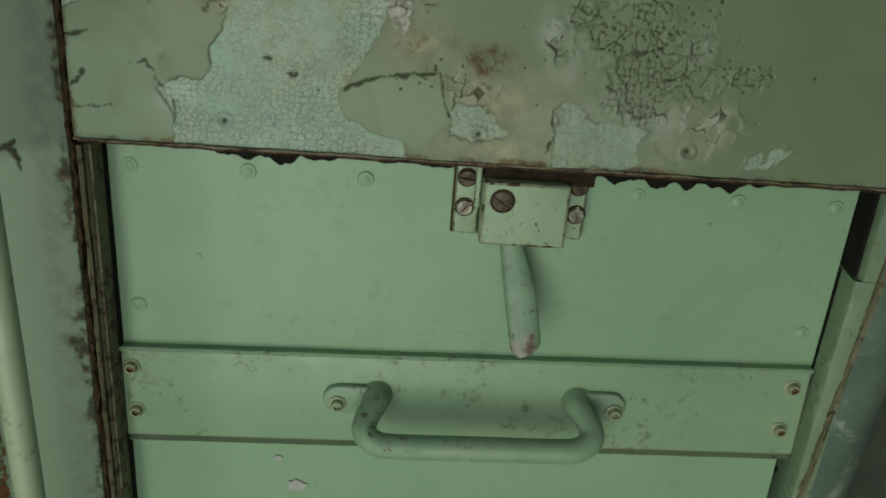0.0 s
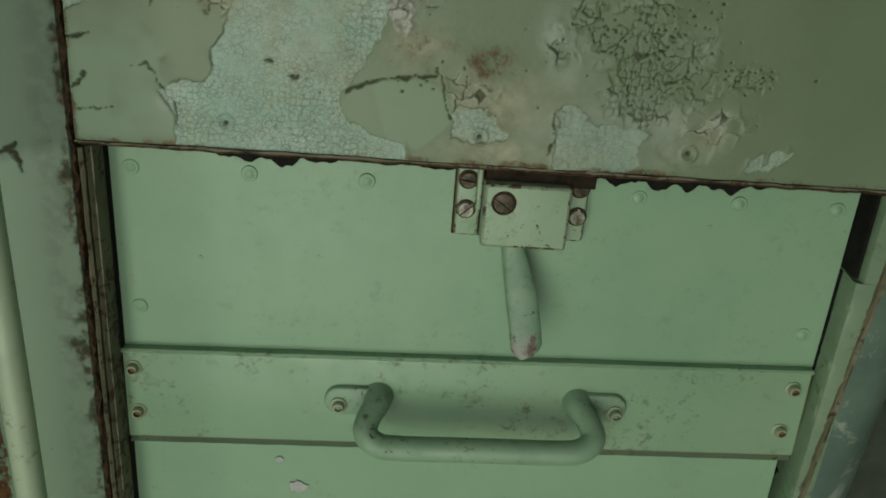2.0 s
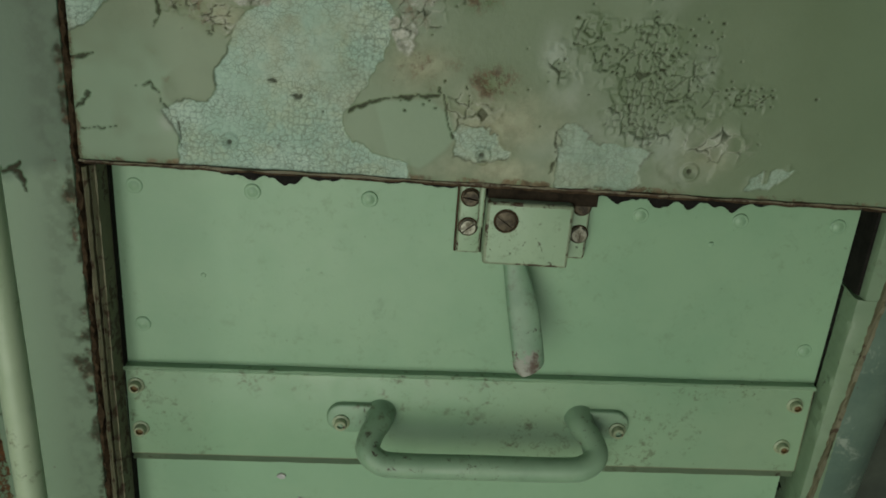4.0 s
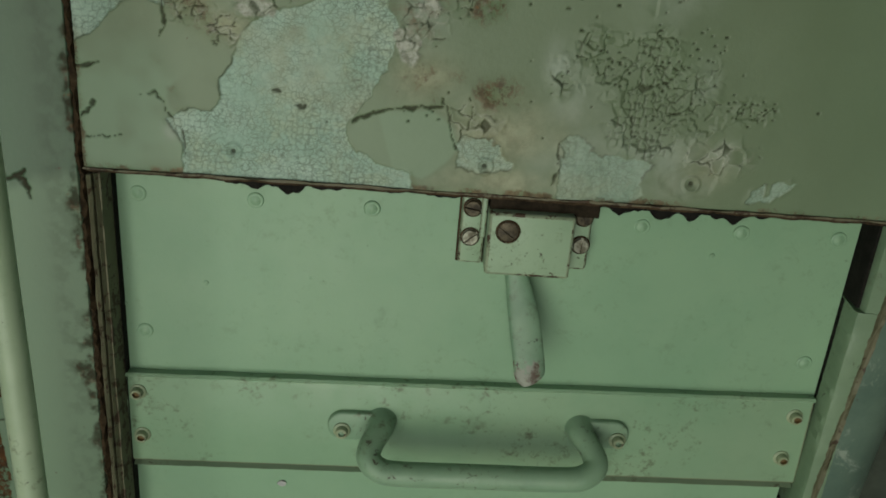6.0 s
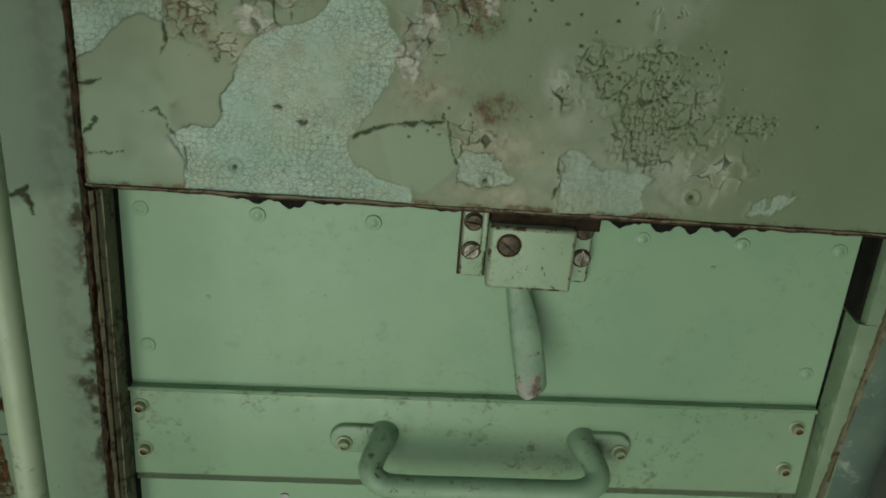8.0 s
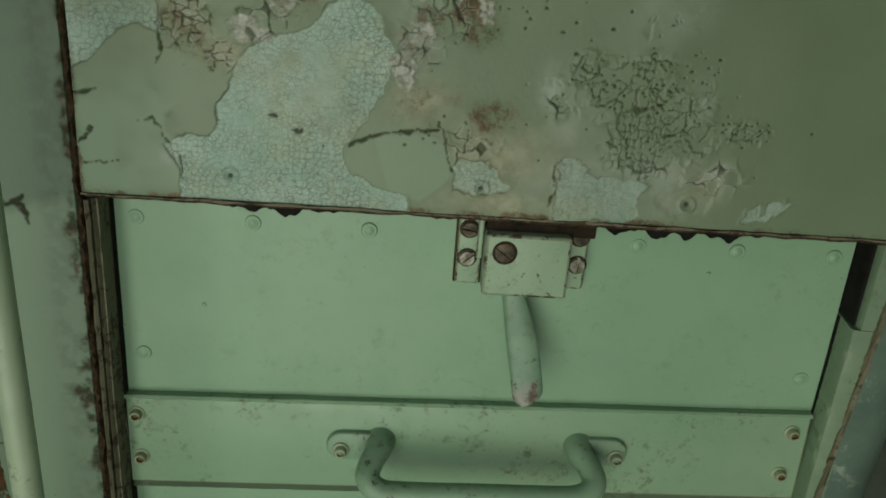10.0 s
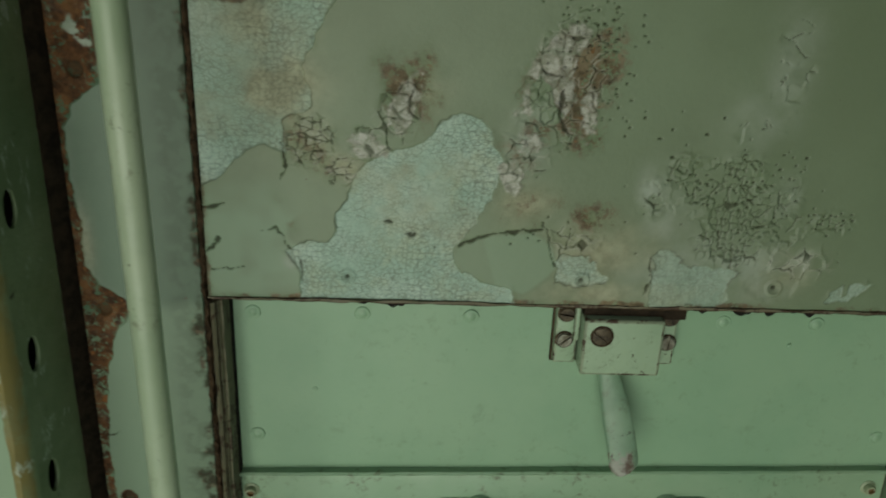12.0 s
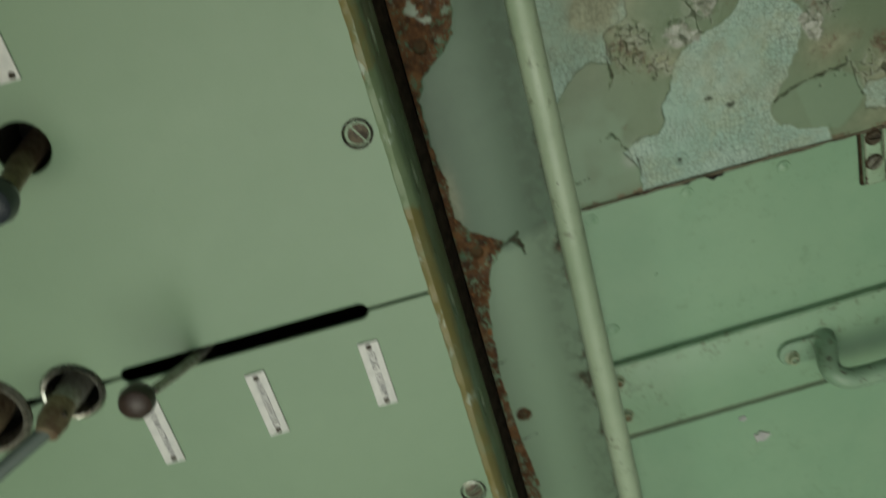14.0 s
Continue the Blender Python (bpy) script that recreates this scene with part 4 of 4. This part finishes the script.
rivet = to_mesh("rivet", lathe([(0.0064, 0.0), (0.0061, 0.0009), (0.0053, 0.0013), (0.0045, 0.0011), (0.0036, 0.0014), (0.0018, 0.0022), (0, 0.0024)], 20), door_paint)
for x, z in ((-0.173, 1.282), (-0.0865, 1.2825), (0.0, 1.282), (0.204, 1.282), (0.2805, 1.282), (0.356, 1.282), (-0.174, 1.167), (0.355, 1.174)):
    shared("rivet", rivet, door, (x, 0.5838, z))
nub = to_mesh("weld_spot", lathe([(0.0022, 0.0), (0.0017, 0.0008), (0, 0.0012)], 10), door_paint)
for x, z in ((-0.125, 1.212), (0.012, 1.172), (-0.045, 1.222), (-0.1885, 1.19), (0.262, 1.262)):
    shared("weld_spot", nub, door, (x, 0.5838, z))
# dark scraps of perished sealing strip along the door's top
strip = bmesh.new()
rows = []
for i in range(401):
    x = -0.110 + 0.458 * i / 400
    here = max(math.exp(-((x + 0.064) / 0.045) ** 4), 1.15 * math.exp(-((x - 0.227) / 0.070) ** 6), 0.4 * (0.03 < x < 0.17), 0.3 * (-0.1 < x < 0.06))
    n1 = noise.noise((x * 70, 0.3, 1.7)) + 0.35 * noise.noise((x * 210, 5.3, 1.7))
    drop = max(0.0, here * (0.0060 + 0.0075 * n1))
    rows.append([strip.verts.new((x, 0.5818, 1.3065)), strip.verts.new((x, 0.5818, 1.2990 - drop)), strip.verts.new((x, 0.5832, 1.2988 - drop)), strip.verts.new((x, 0.5832, 1.3065))])
for a, b in zip(rows, rows[1:]):
    for i in range(4):
        strip.faces.new((a[i], a[(i + 1) % 4], b[(i + 1) % 4], b[i]))
part("sealing_strip", strip, rubber_and_gap_black, door, "ragged black remains of a rubber sealing strip")

# flakes where the lower sheet's enamel is chipped
for x, z, r in ((-0.050, 0.998, 0.0075), (-0.066, 1.026, 0.0036)):
    bm = bmesh.new()
    ring = [bm.verts.new((x + r * (1 + 0.42 * noise.noise((3 * math.cos(a), 3 * math.sin(a), x * 90))) * math.cos(a), 0.5833, z + r * 0.75 * (1 + 0.42 * noise.noise((3 * math.cos(a), 3 * math.sin(a), x * 90))) * math.sin(a))) for a in (2 * math.pi * i / 30 for i in range(30))]
    bm.faces.new(ring)
    out = bmesh.ops.extrude_face_region(bm, geom=bm.faces[:])["geom"]
    for v in out:
        if isinstance(v, bmesh.types.BMVert):
            v.co.y += 0.0030
    part("paint_chip", bm, dot_lilac, door, "chipped pale spot")

# grab handle
keys = [(0.0165, 0.577, 1.0975), (0.0160, 0.566, 1.0965), (0.0100, 0.552, 1.0915), (0.0085, 0.541, 1.0855), (0.017, 0.5345, 1.0800), (0.034, 0.5330, 1.0780), (0.10, 0.5330, 1.0780),
        (0.162, 0.5330, 1.0780), (0.179, 0.5345, 1.0800), (0.1885, 0.541, 1.0855), (0.1870, 0.552, 1.0915), (0.1805, 0.566, 1.0965), (0.1800, 0.577, 1.0975)]
line = [p - Vector((0, 0, 0.0022)) for p in curve_points(keys, 7)]
ends = [min(i, len(line) - 1 - i) for i in range(len(line))]
hbm = sweep(line, [0.0098 + 0.0030 * max(0.0, 1 - e / 12) ** 1.6 for e in ends], 22)
handle = part("grab_handle", tilted(hbm), handle_paint, door, "bent tubular grab handle with chipped enamel")


def pad(x0, x1, z, r):
    bm = bmesh.new()
    a = [bm.verts.new((x, 0.5765, zz)) for x, zz in stadium(x0, x1, z, r, 12)]
    bm.faces.new(a)
    out = bmesh.ops.extrude_face_region(bm, geom=bm.faces[:])["geom"]
    top = [v for v in out if isinstance(v, bmesh.types.BMVert)]
    for v in top:
        v.co.y -= 0.0052
    rim = [e for e in bm.edges if all(v in top for v in e.verts)]
    bmesh.ops.bevel(bm, geom=rim, offset=0.002, segments=3, affect="EDGES", profile=0.5)
    return bm


part("mount_pad", tilted(pad(-0.0275, 0.0225, 1.0915, 0.0130)), handle_paint, handle)
part("mount_pad", tilted(pad(0.1705, 0.2205, 1.0918, 0.0130)), handle_paint, handle)
for x in (-0.0155, 0.2110):
    shared("bolt", painted_bolt, handle, TILT @ Vector((x, 0.5712, 1.0885)), label="green socket bolt")

# sliding latch
latch = worn(part("latch", block(0.0855, 0.1485, 0.5560, 0.5830, 1.2465, 1.2955, 0.0024, 3), latch_paint, door, "pale green latch box with chipped rusty edges"), worn_edge)
worn(part("mount_ear", block(0.0665, 0.0845, 0.5735, 0.5830, 1.2475, 1.3035, 0.0016), latch_paint, latch), worn_edge)
worn(part("mount_ear", block(0.1500, 0.1635, 0.5735, 0.5830, 1.2475, 1.3035, 0.0016), latch_paint, latch), worn_edge)
worn(part("ear_rib", block(0.0805, 0.0850, 0.5690, 0.5740, 1.2700, 1.3035, 0.0012), latch_paint, latch), worn_edge)
part("shim", block(0.0650, 0.0862, 0.5790, 0.5834, 1.2462, 1.3040, 0.0006), rusty_seam, latch, "rusted shim under the ear")
part("shim", block(0.1488, 0.1648, 0.5790, 0.5834, 1.2485, 1.3040, 0.0006), rusty_seam, latch, "rusted shim under the ear")
part("rust_plate", block(0.0862, 0.1662, 0.5640, 0.5832, 1.2930, 1.3062, 0.0008), dark_brown, latch, "rusted strip above the latch")


def slotted(r, out, width):
    """A cheese-head screw with a real slot."""
    bm = bmesh.new()
    for side in (-1, 1):
        a0 = math.asin(min(0.9, width / r / 2))
        arc = [(r * math.sin(t), side * r * math.cos(t)) for t in (-math.pi / 2 + a0 + (math.pi - 2 * a0) * i / 12 for i in range(13))]
        low = [bm.verts.new((x, 0, z)) for x, z in arc]
        top = [bm.verts.new((x, -out * 0.8, z)) for x, z in arc]
        cap = [bm.verts.new((x * 0.86, -out, z * 0.86 + side * width * 0.07)) for x, z in arc]
        for p, q in ((low, top), (top, cap)):
            for i in range(len(arc)):
                j = (i + 1) % len(arc)
                bm.faces.new((p[i], p[j], q[j], q[i]))
        bm.faces.new(cap)
    lathe([(r * 1.04, 0), (r * 1.04, out * 0.35), (0, out * 0.36)], 20, bm)
    return bm


ring_mesh = to_mesh("washer", lathe([(0.0074, 0.0), (0.0073, 0.0010), (0.0062, 0.0012), (0.0058, 0.0)], 24), rusty_seam)
wide_ring = to_mesh("washer", lathe([(0.0092, 0.0), (0.0090, 0.0009), (0.0078, 0.0010), (0.0072, 0.0)], 28), rusty_seam)
ear_screw = to_mesh("screw", slotted(0.0061, 0.0034, 0.0017), rusty_steel)
steel_screw = to_mesh("screw", slotted(0.0061, 0.0034, 0.0017), dull_steel)
for x, z, me, a in ((0.0745, 1.2920, ear_screw, 10), (0.0742, 1.2690, steel_screw, -40), (0.1570, 1.2900, ear_screw, 75), (0.1572, 1.2680, steel_screw, 95)):
    shared("washer", ring_mesh, latch, (x, 0.5736, z), label="dark dirt-filled washer")
    shared("screw", me, latch, (x, 0.5735, z), Matrix.Rotation(radians(a), 4, "Y"), "slotted rusty screw")
box_screw = to_mesh("screw", slotted(0.0074, 0.0016, 0.0026), rusty_steel)
shared("washer", wide_ring, latch, (0.1000, 0.5561, 1.2815), label="dark dirt-filled washer")
shared("screw", box_screw, latch, (0.1000, 0.5562, 1.2815), Matrix.Rotation(radians(35), 4, "Y"), "large rusty slotted screw")

# latch lever, a tapered blade curving out and down
lever = bmesh.new()
rows = []
N = 34
for i in range(N + 1):
    t = i / N
    z = 1.2500 - 0.0830 * t
    y = 0.5680 - 0.030 * t ** 1.15
    cx = 0.1086 + 0.0268 * t - 0.0080 * t * t
    half_w = (0.0068 + 0.0048 * math.sin(math.pi / 2 * min(1, t * 1.6))) * (1 if t < 0.90 else math.sqrt(max(0.12, 1 - ((t - 0.90) / 0.115) ** 2)))
    ht = 0.0036 - 0.0006 * t
    rows.append([lever.verts.new((cx + half_w * math.cos(a), y + ht * math.sin(a) * (1.0 if math.sin(a) < 0 else 0.7), z + 0.003 * math.cos(a))) for a in (2 * math.pi * k / 20 for k in range(20))])
for a, b in zip(rows, rows[1:]):
    for i in range(20):
        lever.faces.new((a[i], a[(i + 1) % 20], b[(i + 1) % 20], b[i]))
lever.faces.new(rows[0])
lever.faces.new(rows[-1][::-1])


def lever_material():
    n = Nodes("lever_worn_enamel", 0.42)
    tone = n.mix(n.ramp(n.noise(30, 5), 0.35, 0.7), (0.145, 0.258, 0.165), (0.200, 0.322, 0.214))
    tone = n.mix(n.ramp(n.noise(55, 7, 0.75), 0.50, 0.66, 0, 0.6), tone, (0.095, 0.120, 0.078))
    sep = n.tree.nodes.new("ShaderNodeSeparateXYZ")
    n.tree.links.new(n.co, sep.inputs[0])
    low = n.math("ADD", sep.outputs[2], n.ramp(n.noise(110, 6, 0.75, 0.6), 0.2, 0.8, -0.018, 0.018))
    tone = n.mix(n.ramp(n.noise(150, 4, 0.7, 0.4), 0.60, 0.64, 0, n.ramp(sep.outputs[2], 1.196, 1.208, 1, 0)), tone, (0.05, 0.05, 0.035))
    tone = n.mix(n.ramp(low, 1.177, 1.181, 1, 0), tone, n.mix(n.ramp(n.noise(95, 5, 0.7), 0.40, 0.58), (0.075, 0.046, 0.026), (0.240, 0.262, 0.215)))
    return n.done(tone, n.bump(n.noise(160, 5, 0.7), 0.0006, 0.6))


part("latch_lever", lever, lever_material(), latch, "worn thumb lever with bare rusty tip")

# ---------------------------------------------------------------- conduit pipe
pipe = root("conduit_pipe", (-0.2115, 0.446, 0.0), "pale green painted vertical steel pipe with rust specks", "pipe")
path = [(-0.2097 - 0.0037 * (z - 1.3) + 0.0006 * noise.noise((0, 0, z * 6)), 0.4415 - 0.0145 * (z - 1.3) + 0.0006 * noise.noise((3, 0, z * 6)), z) for z in (i * 0.02 for i in range(111))]
part("tube", sweep(path, 0.0094, 28), pipe_paint, pipe)
for z in (0.55, 2.05):
    part("bracket", block(-0.217, -0.206, 0.440, 0.562, z, z + 0.02, 0.002), side_paint, pipe)

# ---------------------------------------------------------------- control panel
LP = 0.463
panel = root("control_panel", (-0.65, 0.5, 0.0), "pale green steel pump control panel with slots and nameplates", "control panel")
SEAM = 1.3190
gap_half = 0.0023


def halves():
    """Outlines of the upper and the lower plate; they share the slot and the shaft openings along the seam."""
    cut = [(-0.3655, -0.5600, 0.0078), (-0.5740, -0.6200, 0.0230), (-0.6330, -0.6990, 0.0330)]
    up, down = [(-0.3165, SEAM + gap_half)], [(-0.3165, SEAM - gap_half)]
    for x0, x1, r in cut:
        if x0 - x1 > 0.1:
            arc = [(x0 - r + r * math.cos(t), r * math.sin(t)) for t in (math.pi / 2 * i / 8 for i in range(1, 9))] + [(x1 + r - r * math.sin(t), r * math.cos(t)) for t in (math.pi / 2 * i / 8 for i in range(0, 8))]
        else:
            c = (x0 + x1) / 2
            arc = [(c + r * math.cos(t), r * math.sin(t)) for t in (math.pi * i / 24 for i in range(1, 24))]
        up += [(x, SEAM + max(gap_half, h)) for x, h in arc]
        down += [(x, SEAM - max(gap_half, h)) for x, h in arc]
    up += [(-1.0, SEAM + gap_half), (-1.0, 1.80), (-0.3165, 1.80)]
    down += [(-1.0, SEAM - gap_half), (-1.0, 0.75), (-0.3165, 0.75)]
    return up, down


up, down = halves()
upper = pierced("upper_plate", up, [circle(-0.5480, 1.5030, 0.0195)], LP, 0.004, panel_paint, panel)
lower = pierced("lower_plate", down, [], LP, 0.004, panel_paint, panel)
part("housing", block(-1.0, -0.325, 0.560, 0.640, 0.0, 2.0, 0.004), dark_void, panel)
part("skirt", block(-1.0, -0.3165, LP, 0.558, 0.0, 0.748, 0.004), panel_paint, panel)

# folded flange with oval drain holes, behind a rounded fold
cu_len = 0.0672
outline = [(0.0, 0.75), (cu_len, 0.75)] + [(cu_len + 0.0024 * noise.noise((z * 60, 1, 2)) + 0.0020 * noise.noise((z * 190, 1, 2)), z) for z in (0.76 + i * 0.004 for i in range(260))] + [(cu_len, 1.80), (0.0, 1.80)]
ovals = [[(0.0195 + 0.0080 * math.cos(t), z - 0.004 + 0.0140 * math.sin(t)) for t in (2 * math.pi * i / 24 for i in range(24))] for z in (0.985, 1.090, 1.195, 1.296, 1.402, 1.508)]
flange = pierced("edge_flange", outline, ovals, 0.0, 0.003, flange_material(), panel, "worn green flange with yellow undercoat and oval holes", 0.0006)
fold = Matrix.Translation((-0.3072, LP + 0.0110, 0)) @ Matrix.Rotation(math.atan2(0.067, 0.0057), 4, "Z")
flange.data.transform(fold)
bend = [(-0.3184, LP - 0.0008), (-0.3140, LP - 0.0018), (-0.3104, LP + 0.0014), (-0.3082, LP + 0.0055), (-0.3070, LP + 0.0112)]
bend = bend + [(x - 0.0022, y + 0.0026) for x, y in bend[::-1]]
part("folded_corner", profile_run(bend, 1.072, 1.80, 320, 0.0006, 0, 51), flange.data.materials[0], panel, "worn yellowed fold")
# near-black brown strip that fills the band between flange and post
part("edge_strip", profile_run([(-0.3030, 0.5405), (-0.3010, 0.5395), (-0.2935, 0.5530), (-0.2935, 0.5600), (-0.2955, 0.5600)], 0.75, 1.80, 300, 0.0010, 0, 54), dark_brown, panel, "dark brown strip behind the flange")
part("pale_clip", profile_run([(-0.3175, LP - 0.0010), (-0.3140, LP - 0.0030), (-0.3070, LP + 0.0020), (-0.3040, LP + 0.012), (-0.3075, LP + 0.012)], 1.036, 1.071, 24, 0.0012, 0, 58), clip_pale, panel, "chipped pale repair at the fold's end")

# quarter-turn fasteners
cup = to_mesh("fastener", lathe([(0.0108, 0), (0.0108, 0.0007), (0.0096, 0.0013), (0.0090, 0.0006), (0.0080, -0.0030), (0.0060, -0.0050), (0.0, -0.0052)], 28), chrome)
core = to_mesh("slot_head", slotted(0.0081, 0.0036, 0.0012), rusty_steel)
for x, z, a in ((-0.3335, 1.4505, 60), (-0.3330, 1.1290, -20)):
    f = shared("fastener", cup, panel, (x, LP - 0.0006, z), label="recessed quarter-turn fastener with dark slot")
    shared("slot_head", core, f, (x + 0.0004, LP + 0.0034, z - 0.0002), Matrix.Rotation(radians(a), 4, "Y"))


def text_mesh(words, size):
    cu = bpy.data.curves.new("lettering", "FONT")
    cu.body, cu.size, cu.align_x, cu.align_y, cu.extrude = words, size, "CENTER", "CENTER", 0.00012
    tmp = new("lettering_tmp", cu)
    me = bpy.data.meshes.new_from_object(tmp)
    bpy.data.objects.remove(tmp)
    me.transform(Matrix.Rotation(radians(90), 4, "X") @ Matrix.Rotation(radians(-90), 4, "Z"))
    me.materials.clear()
    me.materials.append(ink)
    return me


pin = to_mesh("plate_screw", lathe([(0.0023, 0), (0.0023, 0.0007), (0.0016, 0.0013), (0, 0.0014)], 14), rusty_steel)
for words, x, z, size, spin in (("FOG  FOAM", -0.3752, 1.2640, 0.0076, 0.6), ("WATERFOG", -0.4640, 1.2640, 0.0078, -0.4), ("FOAM STREAM", -0.5495, 1.2640, 0.0064, 0.5)):
    turn = Matrix.Rotation(radians(spin), 4, "Y")
    plate = part("nameplate", block(-0.0079, 0.0079, -0.0012, 0.0003, -0.0290, 0.0290, 0.0004, 1), plate_white, panel, "white engraved nameplate reading " + words.lower().replace("  ", " "), (x, LP - 0.0006, z), turn)
    shared("lettering", text_mesh(words, size), plate, (x, LP - 0.0019, z), turn)
    for dz in (0.0248, -0.0248):
        shared("plate_screw", pin, plate, Vector((x, LP - 0.0018, z)) + turn @ Vector((0.0, 0, dz)))
plate = part("nameplate", block(-0.0205, 0.0205, -0.0012, 0.0003, -0.0250, 0.0250, 0.0004, 1), plate_white, panel, "white engraved nameplate with worn lettering", (-0.5475, LP - 0.0006, 1.5710))
shared("plate_screw", pin, plate, (-0.5315, LP - 0.0018, 1.5495))
for dz in (0.008, -0.002, -0.012):
    part("text_bar", block(-0.5640, -0.5360, LP - 0.0021, LP - 0.0017, 1.5710 + dz - 0.0022, 1.5710 + dz + 0.0022), ink, plate)

# ---------------------------------------------------------------- controls on the panel
slide = root("slide_lever", (-0.495, 0.48, SEAM), "slide lever with round dark brown knob in the slot", "lever")
part("stem", sweep([(-0.488, 0.520, 1.3130), (-0.497, 0.468, 1.3190), (-0.505, 0.440, 1.3245), (-0.5155, 0.405, 1.3330)], 0.0046, 14, flat=0.7), stem_grey, slide, "worn grey metal stem")
part("knob", lathe([(0, -0.0125), (0.006, -0.0112), (0.0105, -0.0065), (0.0122, 0), (0.0110, 0.0062), (0.0070, 0.0098), (0, 0.0110)], 28), knob_brown, slide, "dark brown round knob", (-0.5215, 0.392, 1.3365))

valve = root("valve_control", (-0.597, LP, SEAM), "chromed valve bezel with worn grey stem and rod", "valve control")
part("bezel", lathe([(0.0222, -0.006), (0.0240, 0), (0.0240, 0.0012), (0.0222, 0.0034), (0.0196, 0.0030), (0.0180, -0.002), (0.0178, -0.006), (0.0200, -0.008)], 36), chrome, valve, "pitted chrome bezel", (-0.597, LP, SEAM))
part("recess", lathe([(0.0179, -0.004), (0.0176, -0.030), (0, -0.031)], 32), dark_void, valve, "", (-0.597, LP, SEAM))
part("stem", sweep([(-0.597, 0.485, SEAM), (-0.598, 0.462, SEAM), (-0.600, 0.440, SEAM + 0.002)], [0.0115, 0.0110, 0.0095], 20), stem_grey, valve, "worn grey metal stem")
part("collar", sweep([(-0.5995, 0.444, SEAM + 0.002), (-0.602, 0.428, SEAM - 0.001), (-0.6045, 0.418, SEAM - 0.004)], [0.0105, 0.0110, 0.0080], 20), brass_brown, valve)
part("pin", sweep([(-0.590, 0.428, SEAM + 0.003), (-0.616, 0.424, SEAM - 0.004)], 0.0022, 10), rusty_steel, valve, "rusty cross pin")
part("rod", sweep([(-0.603, 0.425, SEAM - 0.003), (-0.636, 0.400, SEAM - 0.012), (-0.690, 0.360, SEAM - 0.030)], 0.0058, 14), rod_teal, valve, "dark teal rod")

gauge = root("valve_control", (-0.667, LP, SEAM), "large worn metal valve bezel set in the panel", "valve control")
part("bezel", lathe([(0.0315, -0.008), (0.0345, 0), (0.0345, 0.0014), (0.0320, 0.0042), (0.0285, 0.0036), (0.0260, -0.004), (0.0258, -0.009), (0.0290, -0.011)], 40), dull_steel, gauge, "dull worn metal bezel", (-0.667, LP, SEAM))
part("recess", lathe([(0.0259, -0.006), (0.0255, -0.034), (0, -0.035)], 36), dark_void, gauge, "", (-0.667, LP, SEAM))
part("hub", lathe([(0.0165, -0.034), (0.0160, 0.004), (0.0130, 0.010), (0.0060, 0.012), (0, 0.012)], 24), brass_brown, gauge, "tarnished bronze hub", (-0.667, LP, SEAM))

pull = root("pull_control", (-0.548, LP, 1.503), "pull control with blue-black knob in a round hole", "lever")
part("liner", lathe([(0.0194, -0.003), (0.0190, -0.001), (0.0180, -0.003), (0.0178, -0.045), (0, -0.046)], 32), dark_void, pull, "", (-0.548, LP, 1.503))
part("shaft", sweep([(-0.548, 0.505, 1.500), (-0.550, 0.455, 1.4945), (-0.551, 0.420, 1.4880)], [0.0085, 0.0080, 0.0070], 16), brass_brown, pull, "brown metal shaft")
part("knob", lathe([(0, -0.016), (0.008, -0.014), (0.0135, -0.008), (0.0155, 0), (0.0135, 0.009), (0.0075, 0.0135), (0, 0.0145)], 28), knob_blue, pull, "blue-black round knob", (-0.5520, 0.405, 1.4890))
